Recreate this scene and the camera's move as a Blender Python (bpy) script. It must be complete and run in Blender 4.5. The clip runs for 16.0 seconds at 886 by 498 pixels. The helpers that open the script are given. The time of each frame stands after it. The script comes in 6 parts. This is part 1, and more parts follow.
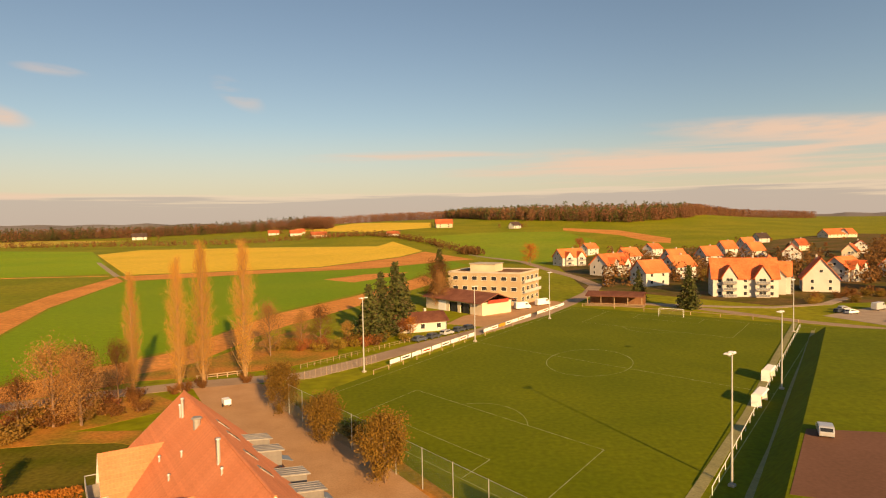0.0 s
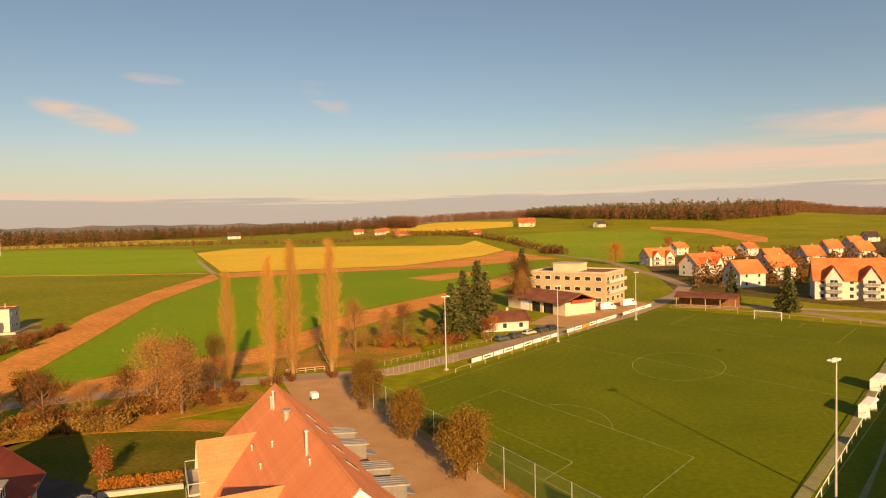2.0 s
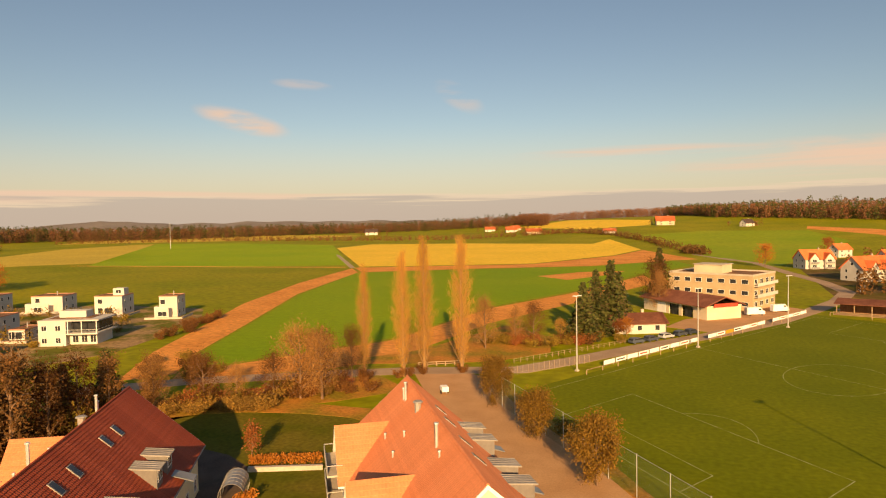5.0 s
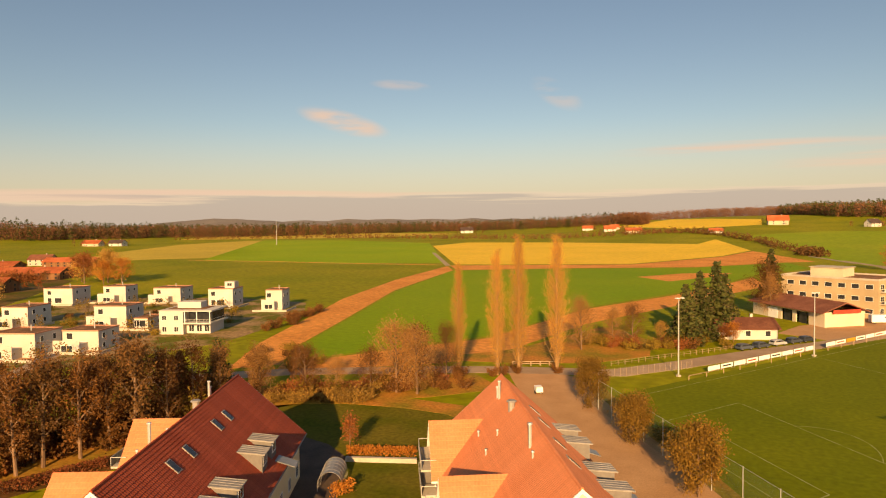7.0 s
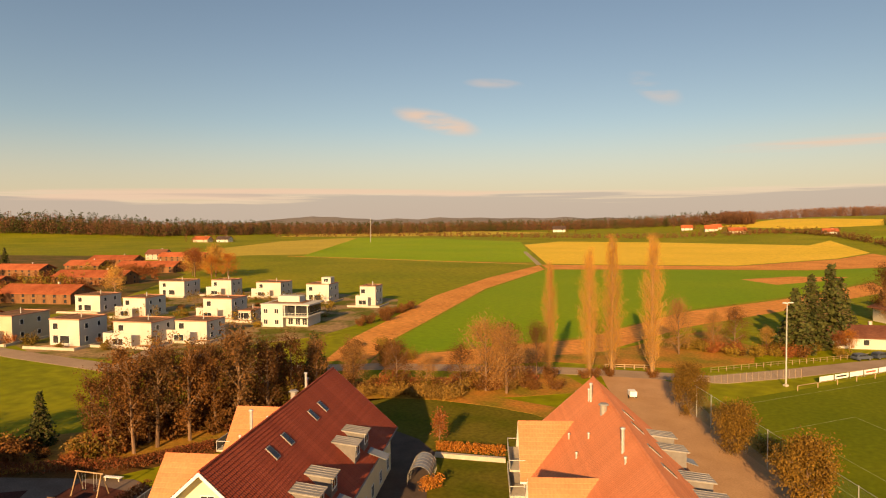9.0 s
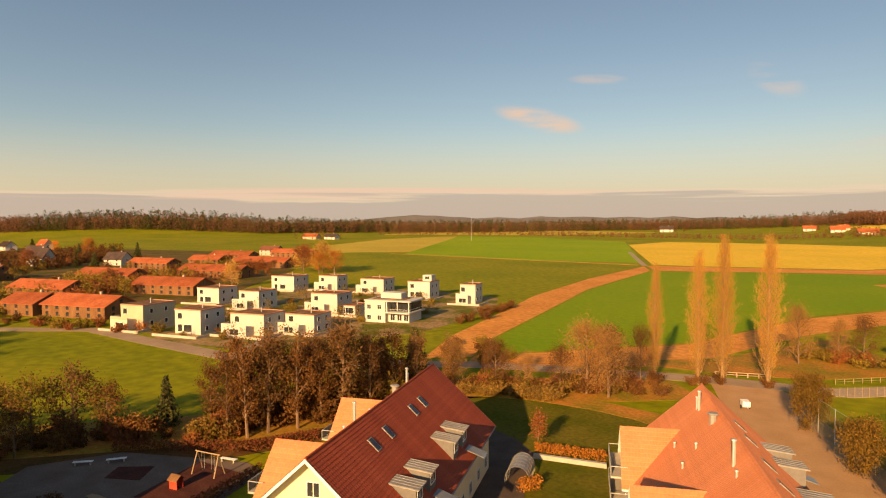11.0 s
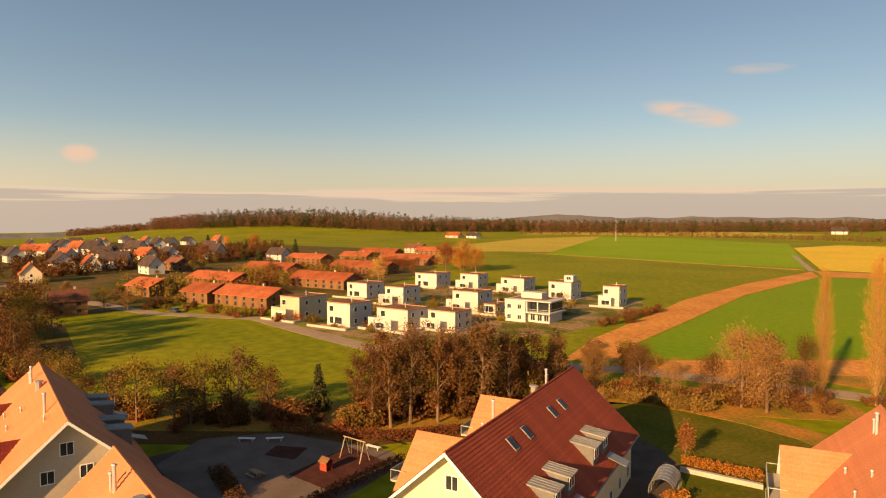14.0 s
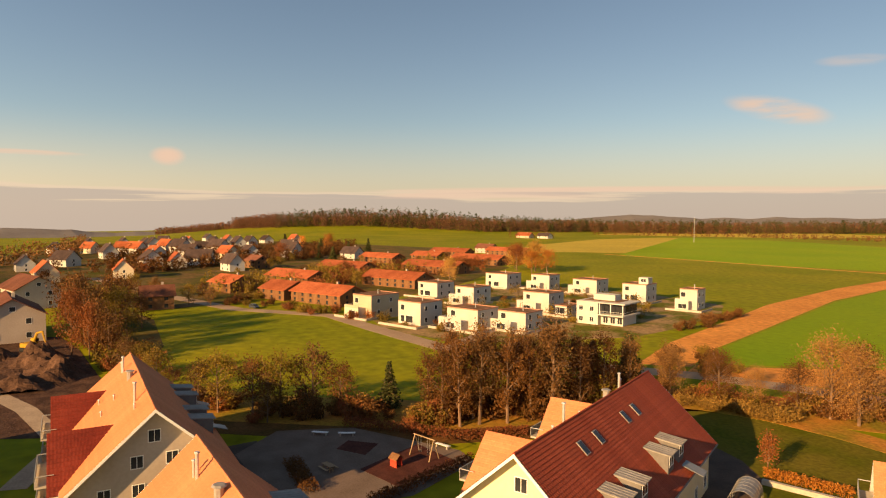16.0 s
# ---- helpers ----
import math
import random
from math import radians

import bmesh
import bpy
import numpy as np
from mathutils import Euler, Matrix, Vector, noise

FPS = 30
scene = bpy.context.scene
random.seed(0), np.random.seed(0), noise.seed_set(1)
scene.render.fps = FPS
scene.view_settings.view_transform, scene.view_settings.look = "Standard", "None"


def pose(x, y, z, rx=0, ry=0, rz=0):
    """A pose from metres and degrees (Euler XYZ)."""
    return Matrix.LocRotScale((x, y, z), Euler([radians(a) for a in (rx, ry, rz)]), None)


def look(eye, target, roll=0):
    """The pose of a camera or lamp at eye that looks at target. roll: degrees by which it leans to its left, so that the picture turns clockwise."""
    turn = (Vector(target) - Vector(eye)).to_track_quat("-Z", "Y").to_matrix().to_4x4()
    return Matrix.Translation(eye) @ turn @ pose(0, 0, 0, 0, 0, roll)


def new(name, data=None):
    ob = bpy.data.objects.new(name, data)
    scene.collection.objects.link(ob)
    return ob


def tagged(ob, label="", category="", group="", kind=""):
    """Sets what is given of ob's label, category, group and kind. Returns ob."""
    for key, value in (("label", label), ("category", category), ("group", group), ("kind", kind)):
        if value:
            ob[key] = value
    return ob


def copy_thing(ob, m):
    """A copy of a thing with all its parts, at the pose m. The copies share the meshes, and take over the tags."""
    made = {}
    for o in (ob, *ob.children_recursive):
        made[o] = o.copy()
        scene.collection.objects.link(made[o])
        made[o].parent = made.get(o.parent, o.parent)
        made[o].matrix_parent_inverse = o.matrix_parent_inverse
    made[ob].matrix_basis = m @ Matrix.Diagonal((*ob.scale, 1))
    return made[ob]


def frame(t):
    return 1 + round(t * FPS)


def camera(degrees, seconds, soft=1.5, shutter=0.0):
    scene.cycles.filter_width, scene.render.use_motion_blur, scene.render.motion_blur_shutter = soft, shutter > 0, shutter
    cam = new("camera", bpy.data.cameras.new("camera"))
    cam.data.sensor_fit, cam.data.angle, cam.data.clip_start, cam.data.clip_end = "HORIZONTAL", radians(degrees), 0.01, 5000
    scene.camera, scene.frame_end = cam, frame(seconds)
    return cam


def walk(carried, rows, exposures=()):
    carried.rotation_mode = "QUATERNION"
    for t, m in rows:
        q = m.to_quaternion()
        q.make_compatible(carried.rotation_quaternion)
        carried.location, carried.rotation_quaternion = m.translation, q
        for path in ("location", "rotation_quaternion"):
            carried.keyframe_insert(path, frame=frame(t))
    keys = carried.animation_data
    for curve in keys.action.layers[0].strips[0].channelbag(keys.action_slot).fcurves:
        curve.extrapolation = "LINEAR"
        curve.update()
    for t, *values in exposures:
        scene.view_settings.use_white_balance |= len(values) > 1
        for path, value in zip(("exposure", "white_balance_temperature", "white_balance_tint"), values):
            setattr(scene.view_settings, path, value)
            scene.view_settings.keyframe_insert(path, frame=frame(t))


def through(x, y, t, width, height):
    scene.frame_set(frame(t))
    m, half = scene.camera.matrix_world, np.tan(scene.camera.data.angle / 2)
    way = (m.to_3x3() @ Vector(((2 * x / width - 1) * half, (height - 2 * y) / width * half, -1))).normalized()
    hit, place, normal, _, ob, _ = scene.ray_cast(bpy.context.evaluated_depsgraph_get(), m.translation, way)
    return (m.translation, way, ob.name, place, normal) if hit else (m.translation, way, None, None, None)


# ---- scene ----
# Camera: a drone hovering 31 m over the ground, turning to its left.
cam = camera(68.6, 16.0, soft=1.15)
PATH = [
    (0.0, 0.01, -2.49, 1.05),
    (0.5, 1.52, -2.47, 1.15),
    (1.0, 3.27, -2.45, 1.22),
    (1.5, 5.06, -2.44, 1.31),
    (2.0, 7.24, -2.43, 1.26),
    (2.5, 9.24, -2.43, 1.21),
    (3.0, 11.47, -2.43, 1.16),
    (3.5, 13.47, -2.43, 1.11),
    (4.0, 15.34, -2.43, 1.05),
    (6.5, 24.71, -2.45, 0.76),
    (7.0, 27.19, -2.46, 0.69),
    (7.5, 29.49, -2.47, 0.63),
    (8.0, 31.66, -2.49, 0.57),
    (8.5, 33.54, -2.50, 0.51),
    (9.0, 35.22, -2.51, 0.45),
    (11.5, 46.46, -2.58, 0.15),
    (12.0, 48.68, -2.59, 0.10),
    (12.5, 50.64, -2.59, 0.04),
    (13.0, 52.69, -2.60, -0.01),
    (13.5, 54.51, -2.61, -0.06),
    (14.0, 56.49, -2.62, -0.10),
    (14.5, 58.18, -2.63, -0.15),
    (15.0, 59.82, -2.64, -0.19),
    (15.5, 61.23, -2.64, -0.23),
    (16.0, 62.73, -2.64, -0.26),
]
walk(cam, [(t, pose(0, 0, 31.0, 90 + pitch, roll, yaw)) for t, yaw, pitch, roll in PATH],
     [(0.0, 1.0, 7120, 13), (4.0, 1.0, 7280, 13.5), (9.0, 1.0, 7280, 13.5), (16.0, 1.0, 7100, 13)])

# World: low autumn sun behind the camera, thin cloud banks over the horizon.
SUN_ELEV, SUN_AZ = 17.5, -69.0          # the sun stands towards (cos, sin) of SUN_AZ
world = bpy.data.worlds.new("world")
scene.world = world
world.use_nodes = True
wn, wl = world.node_tree.nodes, world.node_tree.links
wn.clear()


def wnode(kind, **kw):
    n = wn.new(kind)
    for k, v in kw.items():
        n.inputs[k].default_value = v
    return n


sky = wn.new("ShaderNodeTexSky")
sky.sky_type = 'NISHITA'
sky.sun_disc = False
sky.sun_elevation = radians(SUN_ELEV)
sky.sun_rotation = radians(90 - SUN_AZ)
sky.altitude = 500
sky.air_density, sky.dust_density, sky.ozone_density = 1.05, 0.6, 1.15
coord = wn.new("ShaderNodeTexCoord")
sep = wn.new("ShaderNodeSeparateXYZ")
wl.new(coord.outputs["Generated"], sep.inputs[0])


def wmath(op, a, b=None, c=None):
    n = wn.new("ShaderNodeMath")
    n.operation = op
    for i, v in enumerate((a, b, c)):
        if v is None:
            continue
        if isinstance(v, (int, float)):
            n.inputs[i].default_value = v
        else:
            wl.new(v, n.inputs[i])
    return n.outputs[0]


def wramp(v, lo, hi):
    n = wn.new("ShaderNodeMapRange")
    n.interpolation_type = 'SMOOTHSTEP'
    n.inputs["From Min"].default_value, n.inputs["From Max"].default_value = lo, hi
    wl.new(v, n.inputs["Value"])
    return n.outputs[0]


def wnoise(scale, stretch, detail=6, offset=(0, 0, 0)):
    m = wn.new("ShaderNodeMapping")
    m.inputs["Scale"].default_value = (1, 1, stretch)
    m.inputs["Location"].default_value = offset
    wl.new(coord.outputs["Generated"], m.inputs["Vector"])
    n = wnode("ShaderNodeTexNoise", Scale=scale, Detail=detail, Roughness=0.55)
    wl.new(m.outputs[0], n.inputs["Vector"])
    return n.outputs["Fac"]


def wmix(fac, a, b):
    n = wn.new("ShaderNodeMix")
    n.data_type = 'RGBA'
    if isinstance(fac, (int, float)):
        n.inputs[0].default_value = fac
    else:
        wl.new(fac, n.inputs[0])
    for i, v in ((6, a), (7, b)):
        if isinstance(v, tuple):
            n.inputs[i].default_value = (*v, 1)
        else:
            wl.new(v, n.inputs[i])
    return n.outputs[2]


up = sep.outputs["Z"]
# hazy warm air low over the land
haze = wmath('MULTIPLY', wramp(up, 0.155, 0.0), 0.75)
# brighter towards the sun's side
sunward = wn.new("ShaderNodeVectorMath")
sunward.operation = 'DOT_PRODUCT'
wl.new(coord.outputs["Generated"], sunward.inputs[0])
sunward.inputs[1].default_value = (math.cos(radians(SUN_AZ)), math.sin(radians(SUN_AZ)), 0)
glow = wramp(sunward.outputs["Value"], -0.8, 0.1)
upper = wn.new("ShaderNodeVectorMath")
upper.operation = 'SCALE'
wl.new(sky.outputs[0], upper.inputs[0])
wl.new(wmath('MULTIPLY_ADD', glow, 0.55, 0.94), upper.inputs["Scale"])
air = wmix(haze, upper.outputs[0], wmix(glow, (6.9, 5.6, 4.0), (9.6, 7.4, 5.0)))
# a flat grey-violet cloud bank lying on the horizon
bank_noise = wnoise(2.2, 30.0, 8)
bank_edge = wmath('SUBTRACT', up, wmath('MULTIPLY', bank_noise, 0.077))
bank = wmath('MULTIPLY', wramp(bank_edge, 0.002, -0.007), 0.68)
rim = wmath('MULTIPLY', wmath('MULTIPLY', wramp(bank_edge, 0.007, 0.001), wramp(bank_edge, -0.006, 0.0)), 0.5)
air = wmix(bank, air, (5.0, 4.3, 4.0))
air = wmix(rim, air, (8.8, 6.8, 5.3))
# thin bright cloud: long streaks to the north-east, a few small puffs
fluff = wnoise(7.0, 6.0, 8)
fine_streak = wnoise(3.0, 26.0, 8, (1.3, 0.2, 0.0))


def cloud(air, az, el, wide, high, tilt, amount, grain, lo, hi):
    """Mixes a soft cloud centred on a compass point (degrees left of north) and height into the air."""
    a, e = radians(az), radians(el)
    c = Vector((-math.sin(a) * math.cos(e), math.cos(a) * math.cos(e), math.sin(e)))
    side = Vector((-math.cos(a), -math.sin(a), 0))
    rise = c.cross(side) * -1
    t = radians(tilt)
    u, v = side * math.cos(t) + rise * math.sin(t), rise * math.cos(t) - side * math.sin(t)

    def along(vec, span):
        n = wn.new("ShaderNodeVectorMath")
        n.operation = 'DOT_PRODUCT'
        wl.new(coord.outputs["Generated"], n.inputs[0])
        n.inputs[1].default_value = vec
        return wmath('POWER', wmath('ABSOLUTE', wmath('DIVIDE', wmath('SUBTRACT', n.outputs["Value"], vec.dot(c)), math.sin(radians(span)))), 2.0)
    d = wmath('ADD', along(u, wide), along(v, high))
    shape = wmath('MULTIPLY', wramp(d, 1.0, 0.0), wramp(grain, lo, hi))
    return wmix(wmath('MULTIPLY', shape, amount), air, (8.6, 6.2, 4.7))


for args in ((-30.6, 4.5, 27.00, 2.34, 0, 0.85, fine_streak, 0.40, 0.60), (-34.3, 6.1, 19.80, 1.35, -5, 0.95, fluff, 0.32, 0.58), (-17.4, 4.8, 14.40, 1.08, -4, 0.7, fluff, 0.35, 0.62), (2.5, 5.6, 11.70, 0.63, 0, 0.7, fine_streak, 0.35, 0.6), (-10.6, 4.1, 12.60, 1.44, 0, 0.6, fine_streak, 0.4, 0.65),
             (35.7, 8.6, 4.32, 1.12, -14, 0.9, fluff, 0.30, 0.56), (30.7, 11.7, 2.88, 0.54, -4, 0.34, fluff, 0.35, 0.6), (17.2, 10.7, 2.70, 1.17, -30, 0.35, fluff, 0.35, 0.6), (85.6, 5.0, 1.53, 0.90, 0, 0.95, fluff, 0.22, 0.42),
             (95.3, 4.8, 4.50, 0.27, 0, 0.7, fine_streak, 0.3, 0.5), (49.1, 2.6, 23.40, 0.32, 0, 0.75, fine_streak, 0.38, 0.52), (63.8, 2.1, 19.80, 0.45, 0, 0.6, fine_streak, 0.38, 0.52), (26.4, 2.3, 14.40, 0.36, 0, 0.6, fine_streak, 0.38, 0.52)):
    air = cloud(air, *args)
back = wnode("ShaderNodeBackground", Strength=0.048)
wl.new(air, back.inputs["Color"])
wout = wn.new("ShaderNodeOutputWorld")
wl.new(back.outputs[0], wout.inputs["Surface"])

sun = new("sun", bpy.data.lights.new("sun", 'SUN'))
sun.data.energy, sun.data.angle, sun.data.color = 5.0, radians(0.6), (1.0, 0.66, 0.32)
sd = Vector((math.cos(radians(SUN_AZ)) * math.cos(radians(SUN_ELEV)), math.sin(radians(SUN_AZ)) * math.cos(radians(SUN_ELEV)), math.sin(radians(SUN_ELEV))))
sun.matrix_world = look(sd * 200, (0, 0, 0))


# ---- materials ----
def mat(name, a, b=None, scale=1.0, fine=0.0, rough=0.85, metal=0.0, bump=0.0, bscale=0.0, island=0.0, each=0.0,
        stretch=(1, 1, 1), rows=None, spec=0.06, lo=0.35, hi=0.65, turn=0.0):
    """Two-tone surface: broad patches from a to b, fine grain, relief, and variation by piece or island."""
    m = bpy.data.materials.new(name)
    m.use_nodes = True
    n, l = m.node_tree.nodes, m.node_tree.links
    p = n["Principled BSDF"]
    p.inputs["Roughness"].default_value, p.inputs["Metallic"].default_value = rough, metal
    p.inputs["Specular IOR Level"].default_value = spec
    tc = n.new("ShaderNodeTexCoord")
    mp = n.new("ShaderNodeMapping")
    mp.inputs["Scale"].default_value = stretch
    mp.inputs["Rotation"].default_value = (0, 0, turn)
    l.new(tc.outputs["Object"], mp.inputs["Vector"])
    t1 = n.new("ShaderNodeTexNoise")
    t1.inputs["Scale"].default_value, t1.inputs["Detail"].default_value = scale, 5
    l.new(mp.outputs[0], t1.inputs["Vector"])
    mr = n.new("ShaderNodeMapRange")
    mr.inputs["From Min"].default_value, mr.inputs["From Max"].default_value = lo, hi
    l.new(t1.outputs["Fac"], mr.inputs["Value"])
    mx = n.new("ShaderNodeMix")
    mx.data_type = 'RGBA'
    mx.inputs[6].default_value, mx.inputs[7].default_value = (*a, 1), (*(b or a), 1)
    l.new(mr.outputs[0], mx.inputs[0])
    col = mx.outputs[2]

    def scaled(col, value, amount):
        r = n.new("ShaderNodeMapRange")
        r.inputs["To Min"].default_value, r.inputs["To Max"].default_value = 1 - amount, 1 + amount
        l.new(value, r.inputs["Value"])
        v = n.new("ShaderNodeVectorMath")
        v.operation = 'SCALE'
        l.new(col, v.inputs[0])
        l.new(r.outputs[0], v.inputs["Scale"])
        return v.outputs[0]

    if fine:
        t2 = n.new("ShaderNodeTexNoise")
        t2.inputs["Scale"].default_value, t2.inputs["Detail"].default_value = bscale or scale * 12, 4
        l.new(mp.outputs[0], t2.inputs["Vector"])
        col = scaled(col, t2.outputs["Fac"], fine * 2)
    if rows:
        w = n.new("ShaderNodeTexWave")
        w.bands_direction = 'X'
        w.inputs["Scale"].default_value, w.inputs["Distortion"].default_value, w.inputs["Detail"].default_value = rows[0], 1.2, 2
        rm = n.new("ShaderNodeMapping")
        rm.inputs["Rotation"].default_value = (0, 0, rows[1])
        l.new(tc.outputs["Object"], rm.inputs["Vector"])
        l.new(rm.outputs[0], w.inputs["Vector"])
        col = scaled(col, w.outputs["Fac"], rows[2])
    if island:
        g = n.new("ShaderNodeNewGeometry")
        col = scaled(col, g.outputs["Random Per Island"], island)
    if each:
        o = n.new("ShaderNodeObjectInfo")
        col = scaled(col, o.outputs["Random"], each)
    l.new(col, p.inputs["Base Color"])
    if bump:
        t3 = n.new("ShaderNodeTexNoise")
        t3.inputs["Scale"].default_value, t3.inputs["Detail"].default_value = bscale or scale * 12, 6
        l.new(mp.outputs[0], t3.inputs["Vector"])
        bp = n.new("ShaderNodeBump")
        bp.inputs["Strength"].default_value, bp.inputs["Distance"].default_value = 0.8, bump
        l.new(t3.outputs["Fac"], bp.inputs["Height"])
        l.new(bp.outputs[0], p.inputs["Normal"])
    return m


def leafy(name, a, b, vary=0.35, through=0.26):
    """Leaves: two colours mixed leaf by leaf, with light passing through."""
    m = bpy.data.materials.new(name)
    m.use_nodes = True
    n, l = m.node_tree.nodes, m.node_tree.links
    p = n["Principled BSDF"]
    p.inputs["Roughness"].default_value = 0.7
    p.inputs["Specular IOR Level"].default_value = 0.15
    g = n.new("ShaderNodeNewGeometry")
    o = n.new("ShaderNodeObjectInfo")
    mx = n.new("ShaderNodeMix")
    mx.data_type = 'RGBA'
    mx.inputs[6].default_value, mx.inputs[7].default_value = (*a, 1), (*b, 1)
    l.new(g.outputs["Random Per Island"], mx.inputs[0])
    r = n.new("ShaderNodeMapRange")
    r.inputs["To Min"].default_value, r.inputs["To Max"].default_value = 1 - vary, 1 + vary
    l.new(o.outputs["Random"], r.inputs["Value"])
    v = n.new("ShaderNodeVectorMath")
    v.operation = 'SCALE'
    l.new(mx.outputs[2], v.inputs[0])
    l.new(r.outputs[0], v.inputs["Scale"])
    l.new(v.outputs[0], p.inputs["Base Color"])
    tr = n.new("ShaderNodeBsdfTranslucent")
    l.new(v.outputs[0], tr.inputs["Color"])
    ms = n.new("ShaderNodeMixShader")
    ms.inputs[0].default_value = through
    l.new(p.outputs[0], ms.inputs[1])
    l.new(tr.outputs[0], ms.inputs[2])
    l.new(ms.outputs[0], n["Material Output"].inputs["Surface"])
    return m


def net_material(name, col, open_share):
    m = bpy.data.materials.new(name)
    m.use_nodes = True
    n, l = m.node_tree.nodes, m.node_tree.links
    p = n["Principled BSDF"]
    p.inputs["Base Color"].default_value = (*col, 1)
    p.inputs["Roughness"].default_value = 0.7
    tr = n.new("ShaderNodeBsdfTransparent")
    ms = n.new("ShaderNodeMixShader")
    ms.inputs[0].default_value = open_share
    l.new(p.outputs[0], ms.inputs[1])
    l.new(tr.outputs[0], ms.inputs[2])
    l.new(ms.outputs[0], n["Material Output"].inputs["Surface"])
    return m


MEADOW = mat("meadow grass", (0.172, 0.182, 0.003), (0.25, 0.222, 0.008), 0.015, 0.3, bscale=0.35, bump=0.05)
WHEAT = mat("young wheat", (0.155, 0.245, 0.004), (0.195, 0.265, 0.005), 0.012, 0.15, bscale=0.5, rows=(0.35, 0.55, 0.12))
BRIGHT = mat("bright young wheat", (0.205, 0.30, 0.003), (0.25, 0.32, 0.005), 0.01, 0.15, bscale=0.4, rows=(0.3, 0.9, 0.1))
STUBBLE = mat("yellow mustard field", (0.66, 0.43, 0.035), (0.74, 0.47, 0.045), 0.012, 0.2, bscale=0.3, rows=(0.2, -1.3, 0.08))
OCHRE = mat("dry ochre field", (0.42, 0.31, 0.04), (0.50, 0.355, 0.045), 0.012, 0.2, bscale=0.3)
SOIL = mat("bare brown soil", (0.52, 0.20, 0.042), (0.64, 0.265, 0.06), 0.05, 0.3, bscale=0.6, bump=0.04, rows=(0.25, 0.55, 0.05))
DIRT = mat("leaf-strewn dirt", (0.44, 0.18, 0.034), (0.22, 0.16, 0.018), 0.12, 0.35, bscale=1.6, bump=0.05)
GREENFIELD = mat("green pasture", (0.19, 0.26, 0.006), (0.25, 0.285, 0.012), 0.008, 0.2, bscale=0.2)
TURF = mat("football turf", (0.108, 0.128, 0.002), (0.138, 0.150, 0.003), 0.05, 0.22, bscale=1.2, bump=0.02)
LAWN = mat("garden lawn", (0.085, 0.088, 0.004), (0.14, 0.11, 0.012), 0.12, 0.3, bscale=1.5, bump=0.03)
CHALK = mat("worn chalk line", (0.34, 0.35, 0.15), (0.19, 0.21, 0.035), 0.5, 0.2)
ASPHALT = mat("worn asphalt", (0.31, 0.21, 0.13), (0.38, 0.265, 0.17), 0.15, 0.15, bscale=6, rough=0.9)
GARDENS = mat("village gardens", (0.075, 0.072, 0.006), (0.17, 0.095, 0.032), 0.06, 0.35, bscale=0.5)
ESTATE = mat("worn estate lawn and gravel", (0.11, 0.11, 0.010), (0.30, 0.19, 0.085), 0.10, 0.35, bscale=0.8, lo=0.42, hi=0.56)
WORN = mat("worn pale path", (0.235, 0.21, 0.085), (0.29, 0.26, 0.115), 0.3, 0.2, bscale=3)
PAVING = mat("sandy paving", (0.41, 0.228, 0.105), (0.47, 0.272, 0.13), 0.25, 0.15, bscale=5)
# paving darkened to carry the shade between the houses
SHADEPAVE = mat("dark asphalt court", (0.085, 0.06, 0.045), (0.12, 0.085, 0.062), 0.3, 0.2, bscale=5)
LOT = mat("red-brown sports court", (0.155, 0.078, 0.046), (0.18, 0.09, 0.055), 0.1, 0.12, bscale=2)
# brown litter, its tone lowered to imitate shade under the trees
LITTER = mat("damp brown leaf litter", (0.155, 0.068, 0.020), (0.085, 0.050, 0.012), 0.25, 0.35, bscale=2.2, bump=0.05)
GRAVEL = mat("pale gravel", (0.33, 0.24, 0.16), (0.40, 0.30, 0.2), 0.3, 0.2, bscale=4, bump=0.02)
MUD = mat("churned dark earth", (0.050, 0.026, 0.016), (0.11, 0.058, 0.035), 0.35, 0.4, bscale=2.5, bump=0.15)
CONCRETE = mat("weathered concrete", (0.40, 0.34, 0.26), (0.48, 0.41, 0.32), 0.4, 0.12, bscale=4)
SAND = mat("dark play bark", (0.07, 0.025, 0.018), (0.10, 0.036, 0.024), 0.6, 0.3, bscale=5)
# court colour lowered to stand for the grey house's shade
COURT = mat("grey-brown play court", (0.15, 0.105, 0.075), (0.19, 0.135, 0.10), 0.3, 0.2, bscale=5)
# pale grey base imitates the haze of distance
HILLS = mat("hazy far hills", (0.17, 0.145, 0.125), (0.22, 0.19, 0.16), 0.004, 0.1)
TILE_ORANGE = mat("orange clay tiles", (0.56, 0.195, 0.085), (0.63, 0.23, 0.105), 0.25, 0.10, bscale=3, each=0.05, rough=0.8)
TILE_RED = mat("dark red clay tiles", (0.27, 0.055, 0.027), (0.35, 0.077, 0.037), 0.3, 0.16, bscale=3, each=0.08, rough=0.65)
# TILE_RED again, darkened to tone down sunlight on the grey house's gables
TILE_RED_DIM = mat("wine-red ribbed tiles", (0.135, 0.024, 0.016), (0.19, 0.036, 0.022), 0.3, 0.16, bscale=3, each=0.08, rough=0.65)
TILE_FAR = mat("weathered red roof tiles", (0.50, 0.115, 0.04), (0.60, 0.165, 0.06), 0.2, 0.25, bscale=1.5, each=0.22)
TILE_BROWN = mat("brown roof tiles", (0.15, 0.058, 0.035), (0.21, 0.085, 0.05), 0.3, 0.2, bscale=2, each=0.25)
TILE_DARK = mat("dark slate-brown roof tiles", (0.045, 0.030, 0.026), (0.075, 0.05, 0.042), 0.3, 0.2, bscale=2, each=0.25)
